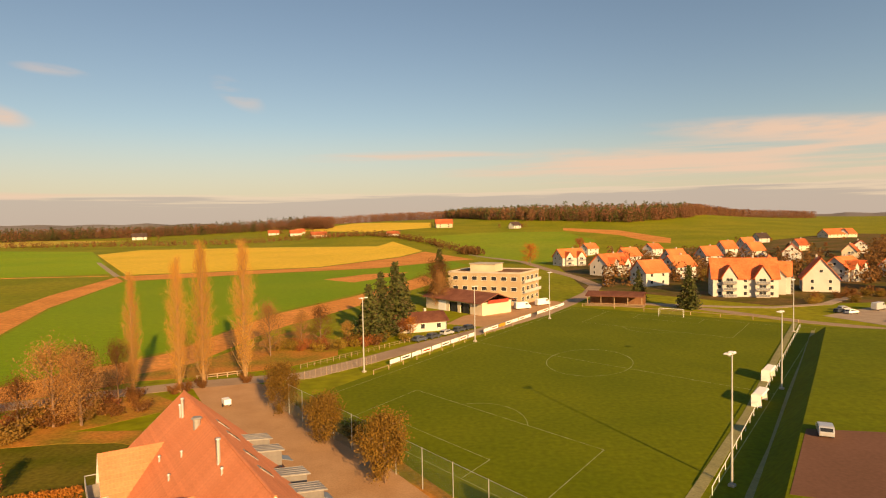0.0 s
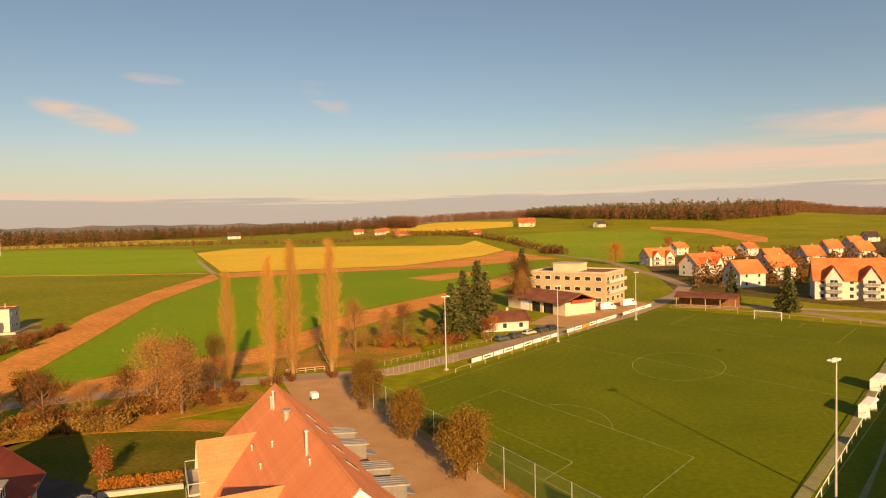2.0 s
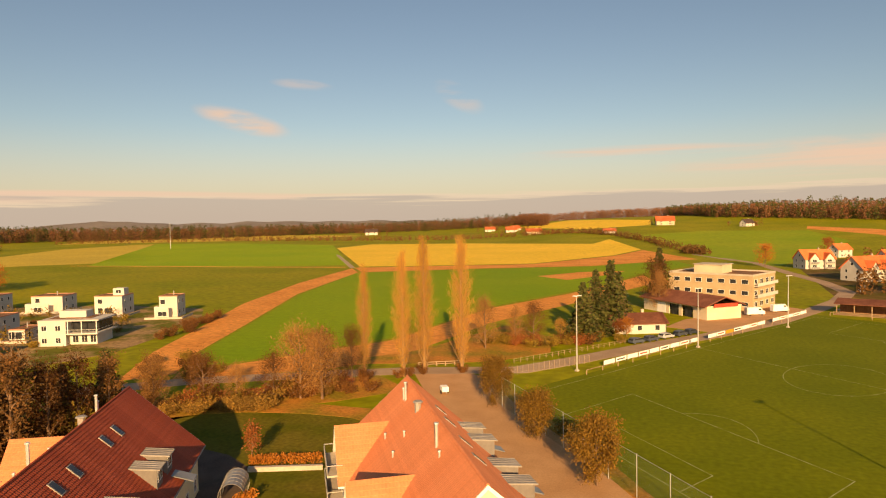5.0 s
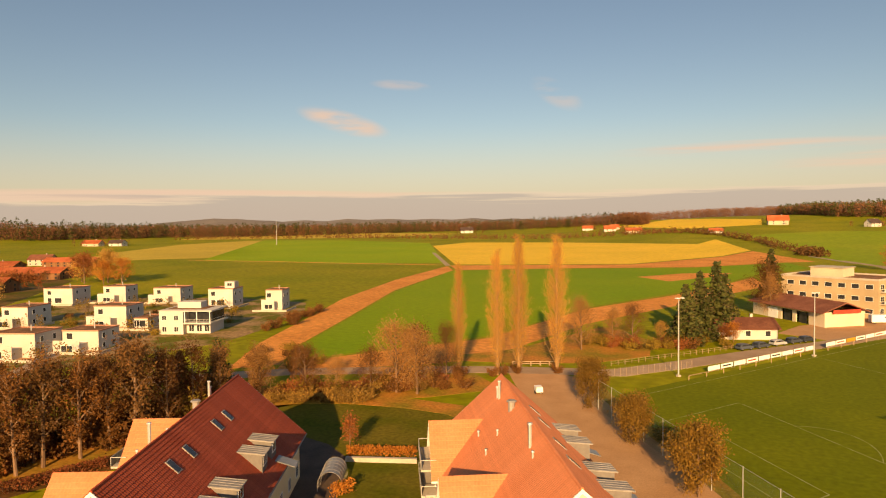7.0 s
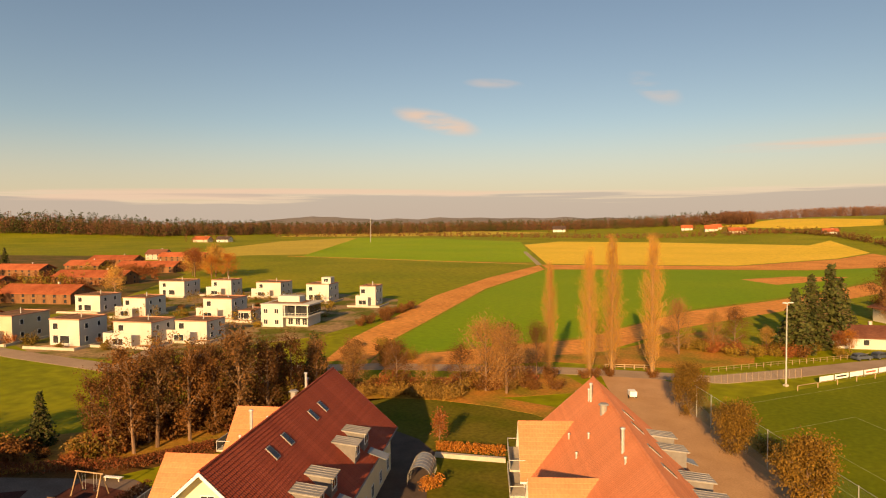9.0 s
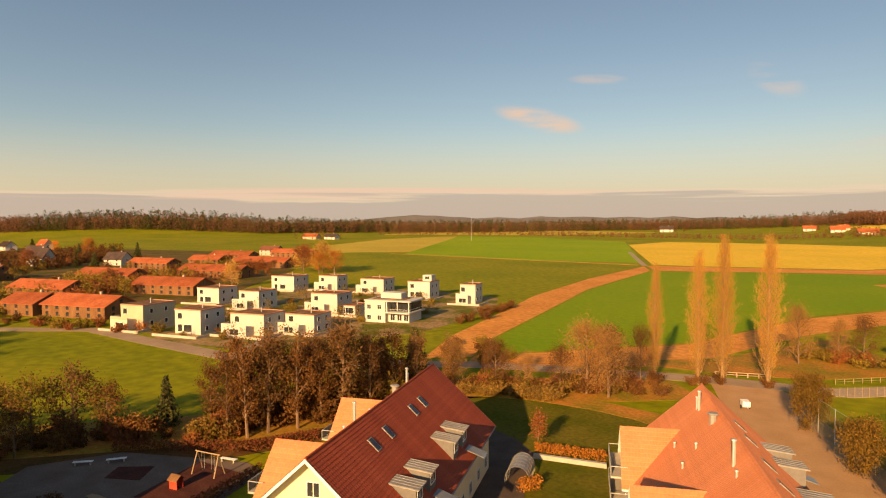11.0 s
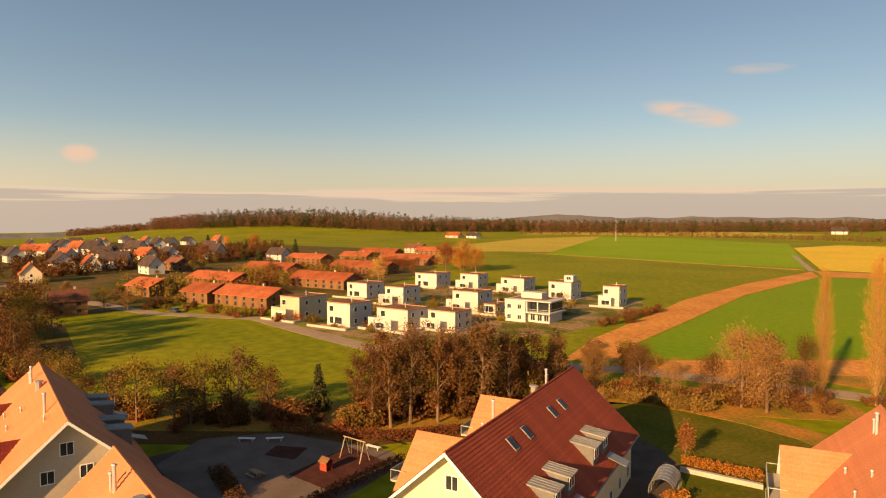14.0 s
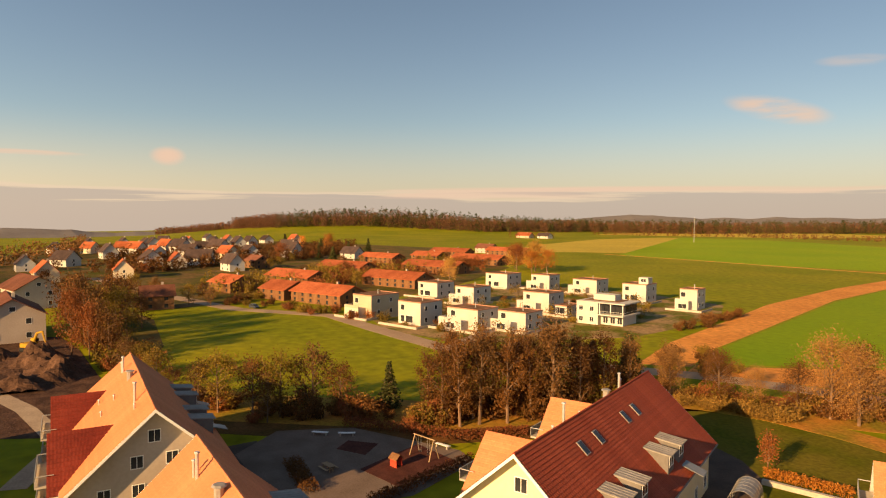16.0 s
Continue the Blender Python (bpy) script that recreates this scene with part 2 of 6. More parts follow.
TILE_RUST = mat("rust-red shallow roof tiles", (0.28, 0.072, 0.028), (0.38, 0.11, 0.045), 0.2, 0.22, bscale=1.5, each=0.15)
RENDER_WHITE = mat("white render", (0.53, 0.49, 0.42), (0.46, 0.42, 0.355), 0.2, 0.05, bscale=3, each=0.06)
RENDER_YELLOW = mat("pale yellow render", (0.80, 0.68, 0.40), (0.74, 0.62, 0.36), 0.2, 0.05, bscale=3)
RENDER_CREAM = mat("cream render", (0.58, 0.48, 0.32), (0.50, 0.41, 0.28), 0.2, 0.06, bscale=3, each=0.2)
RENDER_GREY = mat("grey render", (0.42, 0.335, 0.26), (0.48, 0.39, 0.31), 0.2, 0.06, bscale=3)
RENDER_OCHRE = mat("beige render", (0.36, 0.265, 0.15), (0.44, 0.33, 0.19), 0.2, 0.08, bscale=3)
TIMBER = mat("brown timber cladding", (0.16, 0.075, 0.035), (0.22, 0.11, 0.05), 0.5, 0.2, bscale=4, stretch=(1, 1, 0.2))
WOOD = mat("weathered wood", (0.30, 0.20, 0.11), (0.38, 0.26, 0.15), 0.5, 0.2, bscale=6)
ZINC = mat("grey standing-seam zinc", (0.26, 0.235, 0.205), (0.34, 0.31, 0.27), 0.4, 0.12, bscale=3, rough=0.6, metal=0.3)
SLATE = mat("dark grey cladding", (0.14, 0.125, 0.11), (0.19, 0.17, 0.15), 0.4, 0.12, bscale=3)
STEEL = mat("galvanised steel", (0.48, 0.46, 0.42), (0.55, 0.53, 0.48), 0.6, 0.1, bscale=5, rough=0.5, metal=0.5)
WHITE = mat("white paint", (0.80, 0.77, 0.70), (0.74, 0.71, 0.64), 0.5, 0.05, bscale=4, rough=0.5)
DARK = mat("dark rubber and plastic", (0.02, 0.02, 0.022), (0.035, 0.034, 0.033), 1.0, 0.1, bscale=6, rough=0.6)
GLASS = mat("dark window glass", (0.022, 0.024, 0.026), (0.045, 0.044, 0.044), 0.5, 0.0, rough=0.22, spec=0.3)
CANOPY = mat("grey translucent canopy", (0.15, 0.15, 0.145), (0.21, 0.21, 0.20), 0.5, 0.1, bscale=4, rough=0.3, spec=0.4)
FLATROOF = mat("gravel flat roof", (0.15, 0.085, 0.045), (0.27, 0.135, 0.065), 0.3, 0.25, bscale=4)
COPING = mat("rust-brown roof edge", (0.42, 0.20, 0.12), (0.48, 0.24, 0.15), 0.5, 0.1, bscale=4)
BARK = mat("grey-brown bark", (0.14, 0.085, 0.05), (0.22, 0.135, 0.08), 1.5, 0.3, bscale=9, stretch=(1, 1, 0.25), each=0.2)
BARK_PALE = mat("tan poplar bark", (0.24, 0.14, 0.06), (0.33, 0.20, 0.085), 1.5, 0.3, bscale=9, stretch=(1, 1, 0.25))
RED_PAINT = mat("red paint", (0.45, 0.05, 0.03), (0.5, 0.07, 0.04), 1.0, 0.05, rough=0.4)
YELLOW_PAINT = mat("yellow paint", (0.48, 0.27, 0.03), (0.40, 0.22, 0.03), 1.0, 0.1, rough=0.45)
CAR_SILVER = mat("silver car paint", (0.55, 0.54, 0.52), None, 1.0, rough=0.3, metal=0.4, spec=0.5)
CAR_DARK = mat("dark car paint", (0.05, 0.06, 0.075), None, 1.0, rough=0.3, spec=0.5, each=0.5)
NET = net_material("green wire netting", (0.13, 0.20, 0.08), 0.78)
GREYNET = net_material("grey wire netting", (0.42, 0.34, 0.24), 0.90)
L_BROWN = leafy("brown autumn leaves", (0.092, 0.038, 0.010), (0.215, 0.09, 0.022))
L_OLIVE = leafy("olive autumn leaves", (0.14, 0.095, 0.012), (0.29, 0.175, 0.024))
L_RUST = leafy("rust autumn leaves", (0.20, 0.062, 0.018), (0.32, 0.11, 0.03))
L_GOLD = leafy("golden leaves", (0.36, 0.20, 0.04), (0.50, 0.27, 0.06))
L_ORANGE = leafy("orange leaves", (0.42, 0.14, 0.02), (0.60, 0.24, 0.04))
L_TWIG = leafy("tan poplar twigs", (0.40, 0.19, 0.03), (0.57, 0.285, 0.05), 0.12)
L_GREYTWIG = leafy("grey-brown twigs", (0.26, 0.125, 0.035), (0.42, 0.21, 0.06))
L_SPRUCE = leafy("dark spruce needles", (0.032, 0.042, 0.010), (0.095, 0.092, 0.022), 0.25, 0.15)
L_STREET = leafy("dense olive-brown leaves", (0.12, 0.068, 0.011), (0.25, 0.13, 0.02), 0.2, 0.2)
L_DRY = leafy("dry reed and grass", (0.33, 0.175, 0.036), (0.19, 0.115, 0.024))
L_RED = leafy("red shrub leaves", (0.22, 0.05, 0.02), (0.20, 0.08, 0.024))
L_FOREST = leafy("mixed autumn forest", (0.078, 0.052, 0.025), (0.245, 0.098, 0.045), 0.3, 0.2)
L_HEDGEROW = leafy("dark hedgerow leaves", (0.10, 0.054, 0.016), (0.22, 0.10, 0.03))


# ---- building helpers ----
def thing(name, label, category, m, group="", kind=""):
    """An Empty at the base of a thing, posed by m."""
    ob = new(name)
    ob.empty_display_size = 0.3
    ob.matrix_basis = m
    return tagged(ob, label, category, group, kind)


def part(name, bm, material, parent=None, label=""):
    """Links a bmesh as one mesh object under a thing or a part."""
    me = bpy.data.meshes.new(name)
    bm.to_mesh(me)
    bm.free()
    return mesh_part(name, me, material, parent, label)


def mesh_part(name, me, material, parent=None, label="", m=None):
    if not me.materials:
        me.materials.append(material)
    ob = new(name, me)
    if parent is not None:
        ob.parent = parent
    if m is not None:
        ob.matrix_basis = m
    return tagged(ob, label)


def raw(name, verts, faces, material, parent=None, label=""):
    me = bpy.data.meshes.new(name)
    me.from_pydata(verts, [], faces)
    me.update()
    return mesh_part(name, me, material, parent, label)


def block(bm, x0, x1, y0, y1, z0, z1, bevel=0.0):
    """Adds a box between the given limits."""
    r = bmesh.ops.create_cube(bm, size=1.0)
    bmesh.ops.scale(bm, vec=(x1 - x0, y1 - y0, z1 - z0), verts=r["verts"])
    bmesh.ops.translate(bm, vec=((x0 + x1) / 2, (y0 + y1) / 2, (z0 + z1) / 2), verts=r["verts"])
    if bevel:
        es = {e for v in r["verts"] for e in v.link_edges}
        bmesh.ops.bevel(bm, geom=list(es), offset=bevel, segments=1, affect='EDGES')
    return bm


def boxes(*specs, bevel=0.0):
    bm = bmesh.new()
    for s in specs:
        block(bm, *s, bevel=bevel)
    return bm


def prism(poly, axis, a, b, bm=None):
    """Extrudes a 2D outline along x (outline in y, z), y (x, z) or z (x, y)."""
    bm = bm or bmesh.new()

    def at(p, v):
        return {"x": (v, p[0], p[1]), "y": (p[0], v, p[1]), "z": (p[0], p[1], v)}[axis]
    lo = [bm.verts.new(at(p, a)) for p in poly]
    hi = [bm.verts.new(at(p, b)) for p in poly]
    n = len(poly)
    bm.faces.new(lo)
    bm.faces.new(hi[::-1])
    for i in range(n):
        bm.faces.new((lo[i], hi[i], hi[(i + 1) % n], lo[(i + 1) % n]))
    bmesh.ops.recalc_face_normals(bm, faces=bm.faces)
    return bm


def tube(bm, pts, radii, seg=6):
    """A tapered pipe along a line of points."""
    rings = []
    for i, p in enumerate(pts):
        p = Vector(p)
        d = (Vector(pts[min(i + 1, len(pts) - 1)]) - Vector(pts[max(i - 1, 0)])).normalized()
        a = d.orthogonal().normalized()
        b = d.cross(a)
        rings.append([bm.verts.new(p + (a * math.cos(k * math.tau / seg) + b * math.sin(k * math.tau / seg)) * radii[i]) for k in range(seg)])
    for r0, r1 in zip(rings, rings[1:]):
        for k in range(seg):
            bm.faces.new((r0[k], r0[(k + 1) % seg], r1[(k + 1) % seg], r1[k]))
    bm.faces.new(rings[-1])
    return bm


def sheet(name, poly, z, material, label="", kind="structure", category=""):
    """A flat piece of ground covering with a thin edge."""
    bm = prism(poly, "z", z - 0.15, z)
    ob = part(name, bm, material)
    return tagged(ob, label, category, "", kind)


def ribbon(name, pts, width, z, material, label):
    """A road or path of even width along a line."""
    left, right = [], []
    for i, p in enumerate(pts):
        a, b = Vector(pts[max(i - 1, 0)]), Vector(pts[min(i + 1, len(pts) - 1)])
        d = (b - a).normalized()
        nrm = Vector((-d.y, d.x)) * width / 2
        left.append(Vector(p) + nrm)
        right.append(Vector(p) - nrm)
    verts = [(*v, z) for v in left] + [(*v, z) for v in right] + [(*v, z - 0.2) for v in left] + [(*v, z - 0.2) for v in right]
    n = len(pts)
    faces = []
    for i in range(n - 1):
        faces += [(i, n + i, n + i + 1, i + 1), (i, i + 1, 2 * n + i + 1, 2 * n + i), (n + i + 1, n + i, 3 * n + i, 3 * n + i + 1)]
    return tagged(raw(name, verts, faces, material), label, "", "", "structure")


def smooth(a, b, x):
    u = min(max((x - a) / (b - a), 0), 1)
    return u * u * (3 - 2 * u)


def land(x, y):
    """Height of the land: flat near by, rising to wooded hills far off."""
    r, az = math.hypot(x, y), math.degrees(math.atan2(-x, y))
    z = 30 * smooth(506, 1690, r) * (1 - smooth(1.6, 20.8, az)) * (0.35 + 0.65 * smooth(-35, -16.4, az)) + 4 * smooth(675, 1690, r)
    z += 14 * math.exp(-((x - 336) / 245) ** 2 - ((y - 1438) / 245) ** 2)
    z += 34 * math.exp(-((x + 1516) / 300) ** 2 - ((y - 603) / 350) ** 2)
    z += 8 * math.exp(-((x + 448) / 210) ** 2 - ((y - 1638) / 245) ** 2)
    return z * smooth(450, 790, r) - 62 * smooth(560, 3600, r) * smooth(72, 90, az)


# ---- ground: one sheet to the horizon, with its fields ----
FIELDS = [
    (SOIL, [(-119.1, 126.8), (-133.2, 160.9), (-156.5, 214.7), (-181, 296.4), (-201.8, 398.7), (-181.5, 366.5), (-153.6, 250.3), (-122.2, 167.6), (-108.2, 129.9), (-96.8, 109.2), (-104.1, 101)]),
    (WHEAT, [(-179.4, 361.9), (-117.1, 398), (-44.9, 432), (5.9, 495), (17.8, 448), (-12, 378.4), (-25.7, 322.5), (-39.1, 278), (-59.6, 226.3), (-68.3, 160.7), (-84.2, 134.8), (-94.8, 117.3), (-98.8, 112.8), (-107.2, 129.7), (-120.1, 165.2), (-150.6, 246.7)]),
    (SOIL, [(-97.8, 111.6), (-93.7, 115.1), (-83.1, 132.5), (-67.3, 157.3), (-58.6, 221.8), (-38.1, 271.2), (-24.7, 313.5), (-11, 369.4), (-3.3, 327.7), (-29.7, 246.3), (-50, 190.2), (-56.7, 144.5), (-58.8, 132.3), (-69.8, 120.1), (-79.6, 114), (-93.8, 104.5)]),
    (STUBBLE, [(-383.5, 718), (-387.2, 827), (-242.7, 826), (-76.3, 750), (-64.6, 832), (-21.2, 655), (-39.8, 567), (-88.2, 457), (-167.5, 426), (-203.9, 415)]),
    (SOIL, [(-202.9, 404), (-165.4, 420), (-87.2, 451), (-38.8, 560), (-19.2, 645), (23.8, 513), (5.9, 501), (-44.9, 437), (-119.3, 404), (-179.4, 368.6)]),
    (BRIGHT, [(-436, 398.3), (-559, 552), (-771, 838), (-635, 875), (-435, 804), (-218.7, 429), (-295.1, 405)]),
    (OCHRE, [(-522, 334.4), (-653, 469), (-776, 670), (-789, 815), (-773, 836), (-459, 427), (-494, 396.3)]),
    (GREENFIELD, [(-36.3, 903), (55.5, 985), (178.5, 962), (180.7, 765), (101.2, 550), (66.5, 439), (48.6, 487), (21.8, 567), (-1.5, 757)]),
    (SOIL, [(182.5, 992), (231.5, 862), (229.9, 725), (242.4, 693), (271, 774), (258.2, 960), (193.4, 1046)]),
    (STUBBLE, [(-299.3, 1358), (-219.8, 1590), (-24.8, 1326), (-21.2, 1148), (-131, 1096)]),
    (SOIL, [(-66.4, 354.9), (-46.9, 385.1), (-21.7, 396.6), (-26.6, 373.1), (-46.8, 334.4)]),
    (GARDENS, [(-303.5, -83.5), (-238.3, 21.2), (-261.7, 67.5), (-222.9, 82.7), (-262.6, 141), (-350.9, 229), (-449, 250.5), (-600, 323.5), (-833, 229.8), (-1003, 140.9), (-914, -14.8), (-587, -84.1)]),
    (GARDENS, [(61.6, 283.5), (75.2, 269), (111.4, 220.8), (187.2, 227.8), (315.1, 296.3), (626, 679), (513, 842), (246.2, 623), (158.2, 569), (79.4, 475)]),
    (OCHRE, [(-947, 804), (-670, 1003), (-597, 1254), (-891, 1373), (-1049, 987)]),
]
pts2 = [Vector(p) for _, poly in FIELDS for p in poly]
loops, at = [], 0
for _, poly in FIELDS:
    loops.append(list(range(at, at + len(poly))))
    at += len(poly)
for r in [0, 60, 150, 300, 420] + list(range(480, 1700, 70)) + [1800, 2000, 2300, 2700, 3200, 3900, 4700]:
    n = 1 if r == 0 else 96
    for k in range(n):
        pts2.append(Vector((r * math.cos(math.tau * (k + 0.31) / n), r * math.sin(math.tau * (k + 0.31) / n))))
from mathutils.geometry import delaunay_2d_cdt
rims = [(l[i], l[(i + 1) % len(l)]) for l in loops for i in range(len(l))]
gv, _, gf, _, _, _ = delaunay_2d_cdt(pts2, rims, [], 0, 1e-3)
ground = raw("ground", [(v.x, v.y, land(v.x, v.y)) for v in gv], gf, MEADOW)
slots = {MEADOW: 0}
for m, _ in FIELDS:
    if m not in slots:
        slots[m] = len(slots)
        ground.data.materials.append(m)


def within(poly, x, y):
    c = False
    for (x0, y0), (x1, y1) in zip(poly, poly[1:] + poly[:1]):
        if (y0 > y) != (y1 > y) and x < (x1 - x0) * (y - y0) / (y1 - y0) + x0:
            c = not c
    return c


for p in ground.data.polygons:
    for m, poly in FIELDS:
        if within(poly, p.center.x, p.center.y):
            p.material_index = slots[m]
    p.use_smooth = True
    if p.normal.z < 0:
        p.flip()
tagged(ground, "flat farmland of green, yellow and ploughed brown fields", "", "", "structure")



def far_hills(az0, az1, r, h, seed, base=0.0):
    """A ridge on the horizon with haze painted into its colour."""
    n = 60
    vs, fs = [], []
    for i in range(n + 1):
        a = radians(az0 + (az1 - az0) * i / n)
        e = math.sin(math.pi * i / n) ** 0.6
        z = h * e * (0.65 + 0.5 * noise.noise((i * 0.11, seed, 0)) + 0.15 * noise.noise((i * 0.5, seed, 3)))
        for rr, zz in ((r - 500, 0), (r - 120, z * 0.8), (r, z), (r + 300, 0)):
            vs.append((-math.sin(a) * rr, math.cos(a) * rr, zz + base))
    for i in range(n):
        for k in range(3):
            fs.append((4 * i + k, 4 * i + k + 1, 4 * i + k + 5, 4 * i + k + 4))
    return tagged(raw("far_hills", vs, fs, HILLS), "wooded far hills with haze in their colour", "", "", "structure")


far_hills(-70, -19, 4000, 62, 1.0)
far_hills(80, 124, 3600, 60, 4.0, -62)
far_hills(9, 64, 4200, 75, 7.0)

# ---- football pitch ----
# the pitch is warped to fit the camera's view: local metres (u across, v along from the near goal line) to the plan
PH = (0.62745, 0.689806, -4.189988, -0.965034, 0.977944, 84.395429, -0.001687, -0.00108)


def on_pitch(u, v):
    w = PH[6] * u + PH[7] * v + 1
    return ((PH[0] * u + PH[1] * v + PH[2]) / w, (PH[3] * u + PH[4] * v + PH[5]) / w)


turf = sheet("football_pitch", [on_pitch(*p) for p in ((-37, -3), (0, -3), (38, -3), (37.5, 50), (37, 100), (0, 100), (-37, 100), (-37, 50))], 0.02, TURF,
             "mown green football pitch with worn chalk lines")


def chalk(pts, width=0.14, closed=False):
    """One painted line, a thin strip over the turf."""
    pts = [Vector(on_pitch(*p)) for p in pts]
    n = len(pts)
    verts, faces = [], []
    for i, p in enumerate(pts):
        a, b = pts[i - 1] if (i or closed) else p, pts[(i + 1) % n] if (i < n - 1 or closed) else p
        d = (b - a).normalized()
        nn = Vector((-d.y, d.x)) * width / 2
        verts += [(*(p + nn), 0.035), (*(p - nn), 0.035)]
    for i in range(n if closed else n - 1):
        j = (i + 1) % n
        faces.append((2 * i, 2 * i + 1, 2 * j + 1, 2 * j))
    return raw("chalk_line", verts, faces, CHALK, turf)


def seg(a, b, k=12):
    return [(a[0] + (b[0] - a[0]) * i / k, a[1] + (b[1] - a[1]) * i / k) for i in range(k + 1)]


def arc(cx, cy, r, a0, a1, k=40):
    return [(cx + r * math.cos(radians(a0 + (a1 - a0) * i / k)), cy + r * math.sin(radians(a0 + (a1 - a0) * i / k))) for i in range(k + 1)]


PL = 97.0
for a, b in (((-34, 0), (34, 0)), ((-34, PL), (34, PL)), ((-34, 0), (-34, PL)), ((34, 0), (34, PL)), ((-34, PL / 2), (34, PL / 2))):
    chalk(seg(a, b))
for v0, s in ((0, 1), (PL, -1)):
    for hw, dp in ((20.16, 16.5), (9.16, 5.5)):
        chalk(seg((-hw, v0), (-hw, v0 + s * dp), 4))
        chalk(seg((hw, v0), (hw, v0 + s * dp), 4))
        chalk(seg((-hw, v0 + s * dp), (hw, v0 + s * dp), 8))
    chalk(arc(0, v0 + s * 11, 9.15, 37 if s > 0 else 217, 143 if s > 0 else 323))
chalk(arc(0, PL / 2, 9.15, 0, 360, 60)[:-1], closed=True)


def goal(u, v, s):
    m = Matrix.Translation((*on_pitch(u, v), 0.03))
    d = Vector(on_pitch(u, v + s)) - Vector(on_pitch(u, v))
    m = m @ Matrix.Rotation(math.atan2(d.y, d.x), 4, 'Z')
    g = thing("football_goal", "white metal football goal with a grey net", "goal", m)
    for y in (-3.66, 3.66):
        part("post", tube(bmesh.new(), [(0, y, 0), (0, y, 2.44)], [0.07, 0.07], 8), WHITE, g)
        part("stay", tube(bmesh.new(), [(0, y, 2.4), (0.9, y, 2.3), (1.9, y, 0.02)], [0.03] * 3, 5), STEEL, g)
    part("crossbar", tube(bmesh.new(), [(0, -3.7, 2.44), (0, 3.7, 2.44)], [0.07, 0.07], 8), WHITE, g)
    raw("net", [(0, -3.66, 2.4), (0, 3.66, 2.4), (0.9, 3.66, 2.3), (0.9, -3.66, 2.3), (1.9, 3.66, 0), (1.9, -3.66, 0), (0, 3.66, 0), (0, -3.66, 0)],
        [(0, 1, 2, 3), (3, 2, 4, 5), (1, 6, 4, 2), (0, 3, 5, 7)], GREYNET, g)
    return g


goal(0, PL, 1)


def floodlight(x, y, h, turn):
    f = thing("floodlight", "tall pale steel floodlight mast with twin lamp heads", "floodlight", pose(x, y, 0, 0, 0, turn), "floodlights round the pitch")
    part("mast", tube(bmesh.new(), [(0, 0, 0), (0, 0, h * 0.5), (0, 0, h)], [0.15, 0.12, 0.08], 8), STEEL, f)
    part("base", boxes((-0.35, 0.35, -0.35, 0.35, 0, 0.35), bevel=0.04), CONCRETE, f)
    part("crossarm", boxes((-1.0, 1.0, -0.06, 0.06, h - 0.1, h + 0.05)), STEEL, f)
    for sx in (-0.6, 0.6):
        bm = boxes((sx - 0.34, sx + 0.34, -0.1, 0.6, h - 0.03, h + 0.16), bevel=0.06)
        part("lamp_head", bm, WHITE, f)
    return f


for x, y, h, a in ((32.5, 73.1, 15.3, 43), (-16.9, 133.1, 15.4, -131), (7.6, 164.8, 14.1, -130), (32.5, 200.3, 14.4, -129), (59.6, 114.2, 13.8, 43), (91.8, 170.1, 13.8, 43)):
    floodlight(x, y, h, a)

# ---- lane, bank and upper field beside the pitch ----
bank_top = [(94.5, 160.3), (90.9, 154.4), (68.9, 119.4), (45.7, 82.8), (34, 64.2), (19.2, 40.9)]
bank_foot = [(x - 3.0, y + 2.1) for x, y in bank_top]
upper = bmesh.new()
tops = [upper.verts.new((x, y, 3.0)) for x, y in bank_top]
feet = [upper.verts.new((x, y, -0.05)) for x, y in bank_foot]
outer = [upper.verts.new((x + 150, y - 75, 3.0)) for x, y in bank_top]
for i in range(len(bank_top) - 1):
    upper.faces.new((feet[i], feet[i + 1], tops[i + 1], tops[i]))
    upper.faces.new((tops[i], tops[i + 1], outer[i + 1], outer[i]))
end = [upper.verts.new((100.7, 167.5, -0.05)), upper.verts.new((271.9, 107.7, -0.05))]
upper.faces.new((feet[0], tops[0], outer[0], end[1], end[0]))
tagged(part("upper_field", upper, TURF), "raised green playing field behind a grass bank", "", "", "structure")
ribbon("kerb_path", [(97.9, 171.6), (75.7, 136.5), (59.9, 112), (43.1, 85.1), (33.6, 70.9), (19.9, 48.8)], 0.9, 0.06, WORN, "narrow pale concrete path below the bank")
ribbon("barrier_path", [(99.5, 183.5), (73.1, 142), (46.6, 99.5), (26.7, 69.9), (13.9, 49.3)], 1.4, 0.06, WORN, "worn pale path along the touchline")
lot = sheet("sports_court", [(46.9, 83.7), (118.2, 67.9), (95.5, 36.6), (34.2, 63.9)], 3.03, LOT, "red-brown hard court beside the upper field")
for x, y in ((61.1, 121.7), (51.6, 105.6)):
    d = thing("dugout", "white team shelter with a rounded roof beside the pitch", "dugout", pose(x, y, 0.05, 0, 0, 54), "dugouts")
    part("shell", prism([(0.9, 0), (0.9, 1.9), (0.6, 2.2), (-0.7, 2.1), (-0.9, 1.9), (-0.8, 1.85), (0.55, 2.1), (0.78, 1.8), (0.78, 0)], "x", -2.6, 2.6), WHITE, d)
    for sx in (-2.6, 2.5):
        part("side_wall", prism([(0.78, 0), (0.78, 1.8), (0.5, 2.05), (-0.5, 1.9), (-0.7, 0)], "x", sx, sx + 0.1), WHITE, d)
    part("bench", boxes((-2.4, 2.4, 0.1, 0.5, 0.4, 0.46), (-2.3, -2.2, 0.15, 0.45, 0, 0.4), (2.2, 2.3, 0.15, 0.45, 0, 0.4)), WOOD, d)
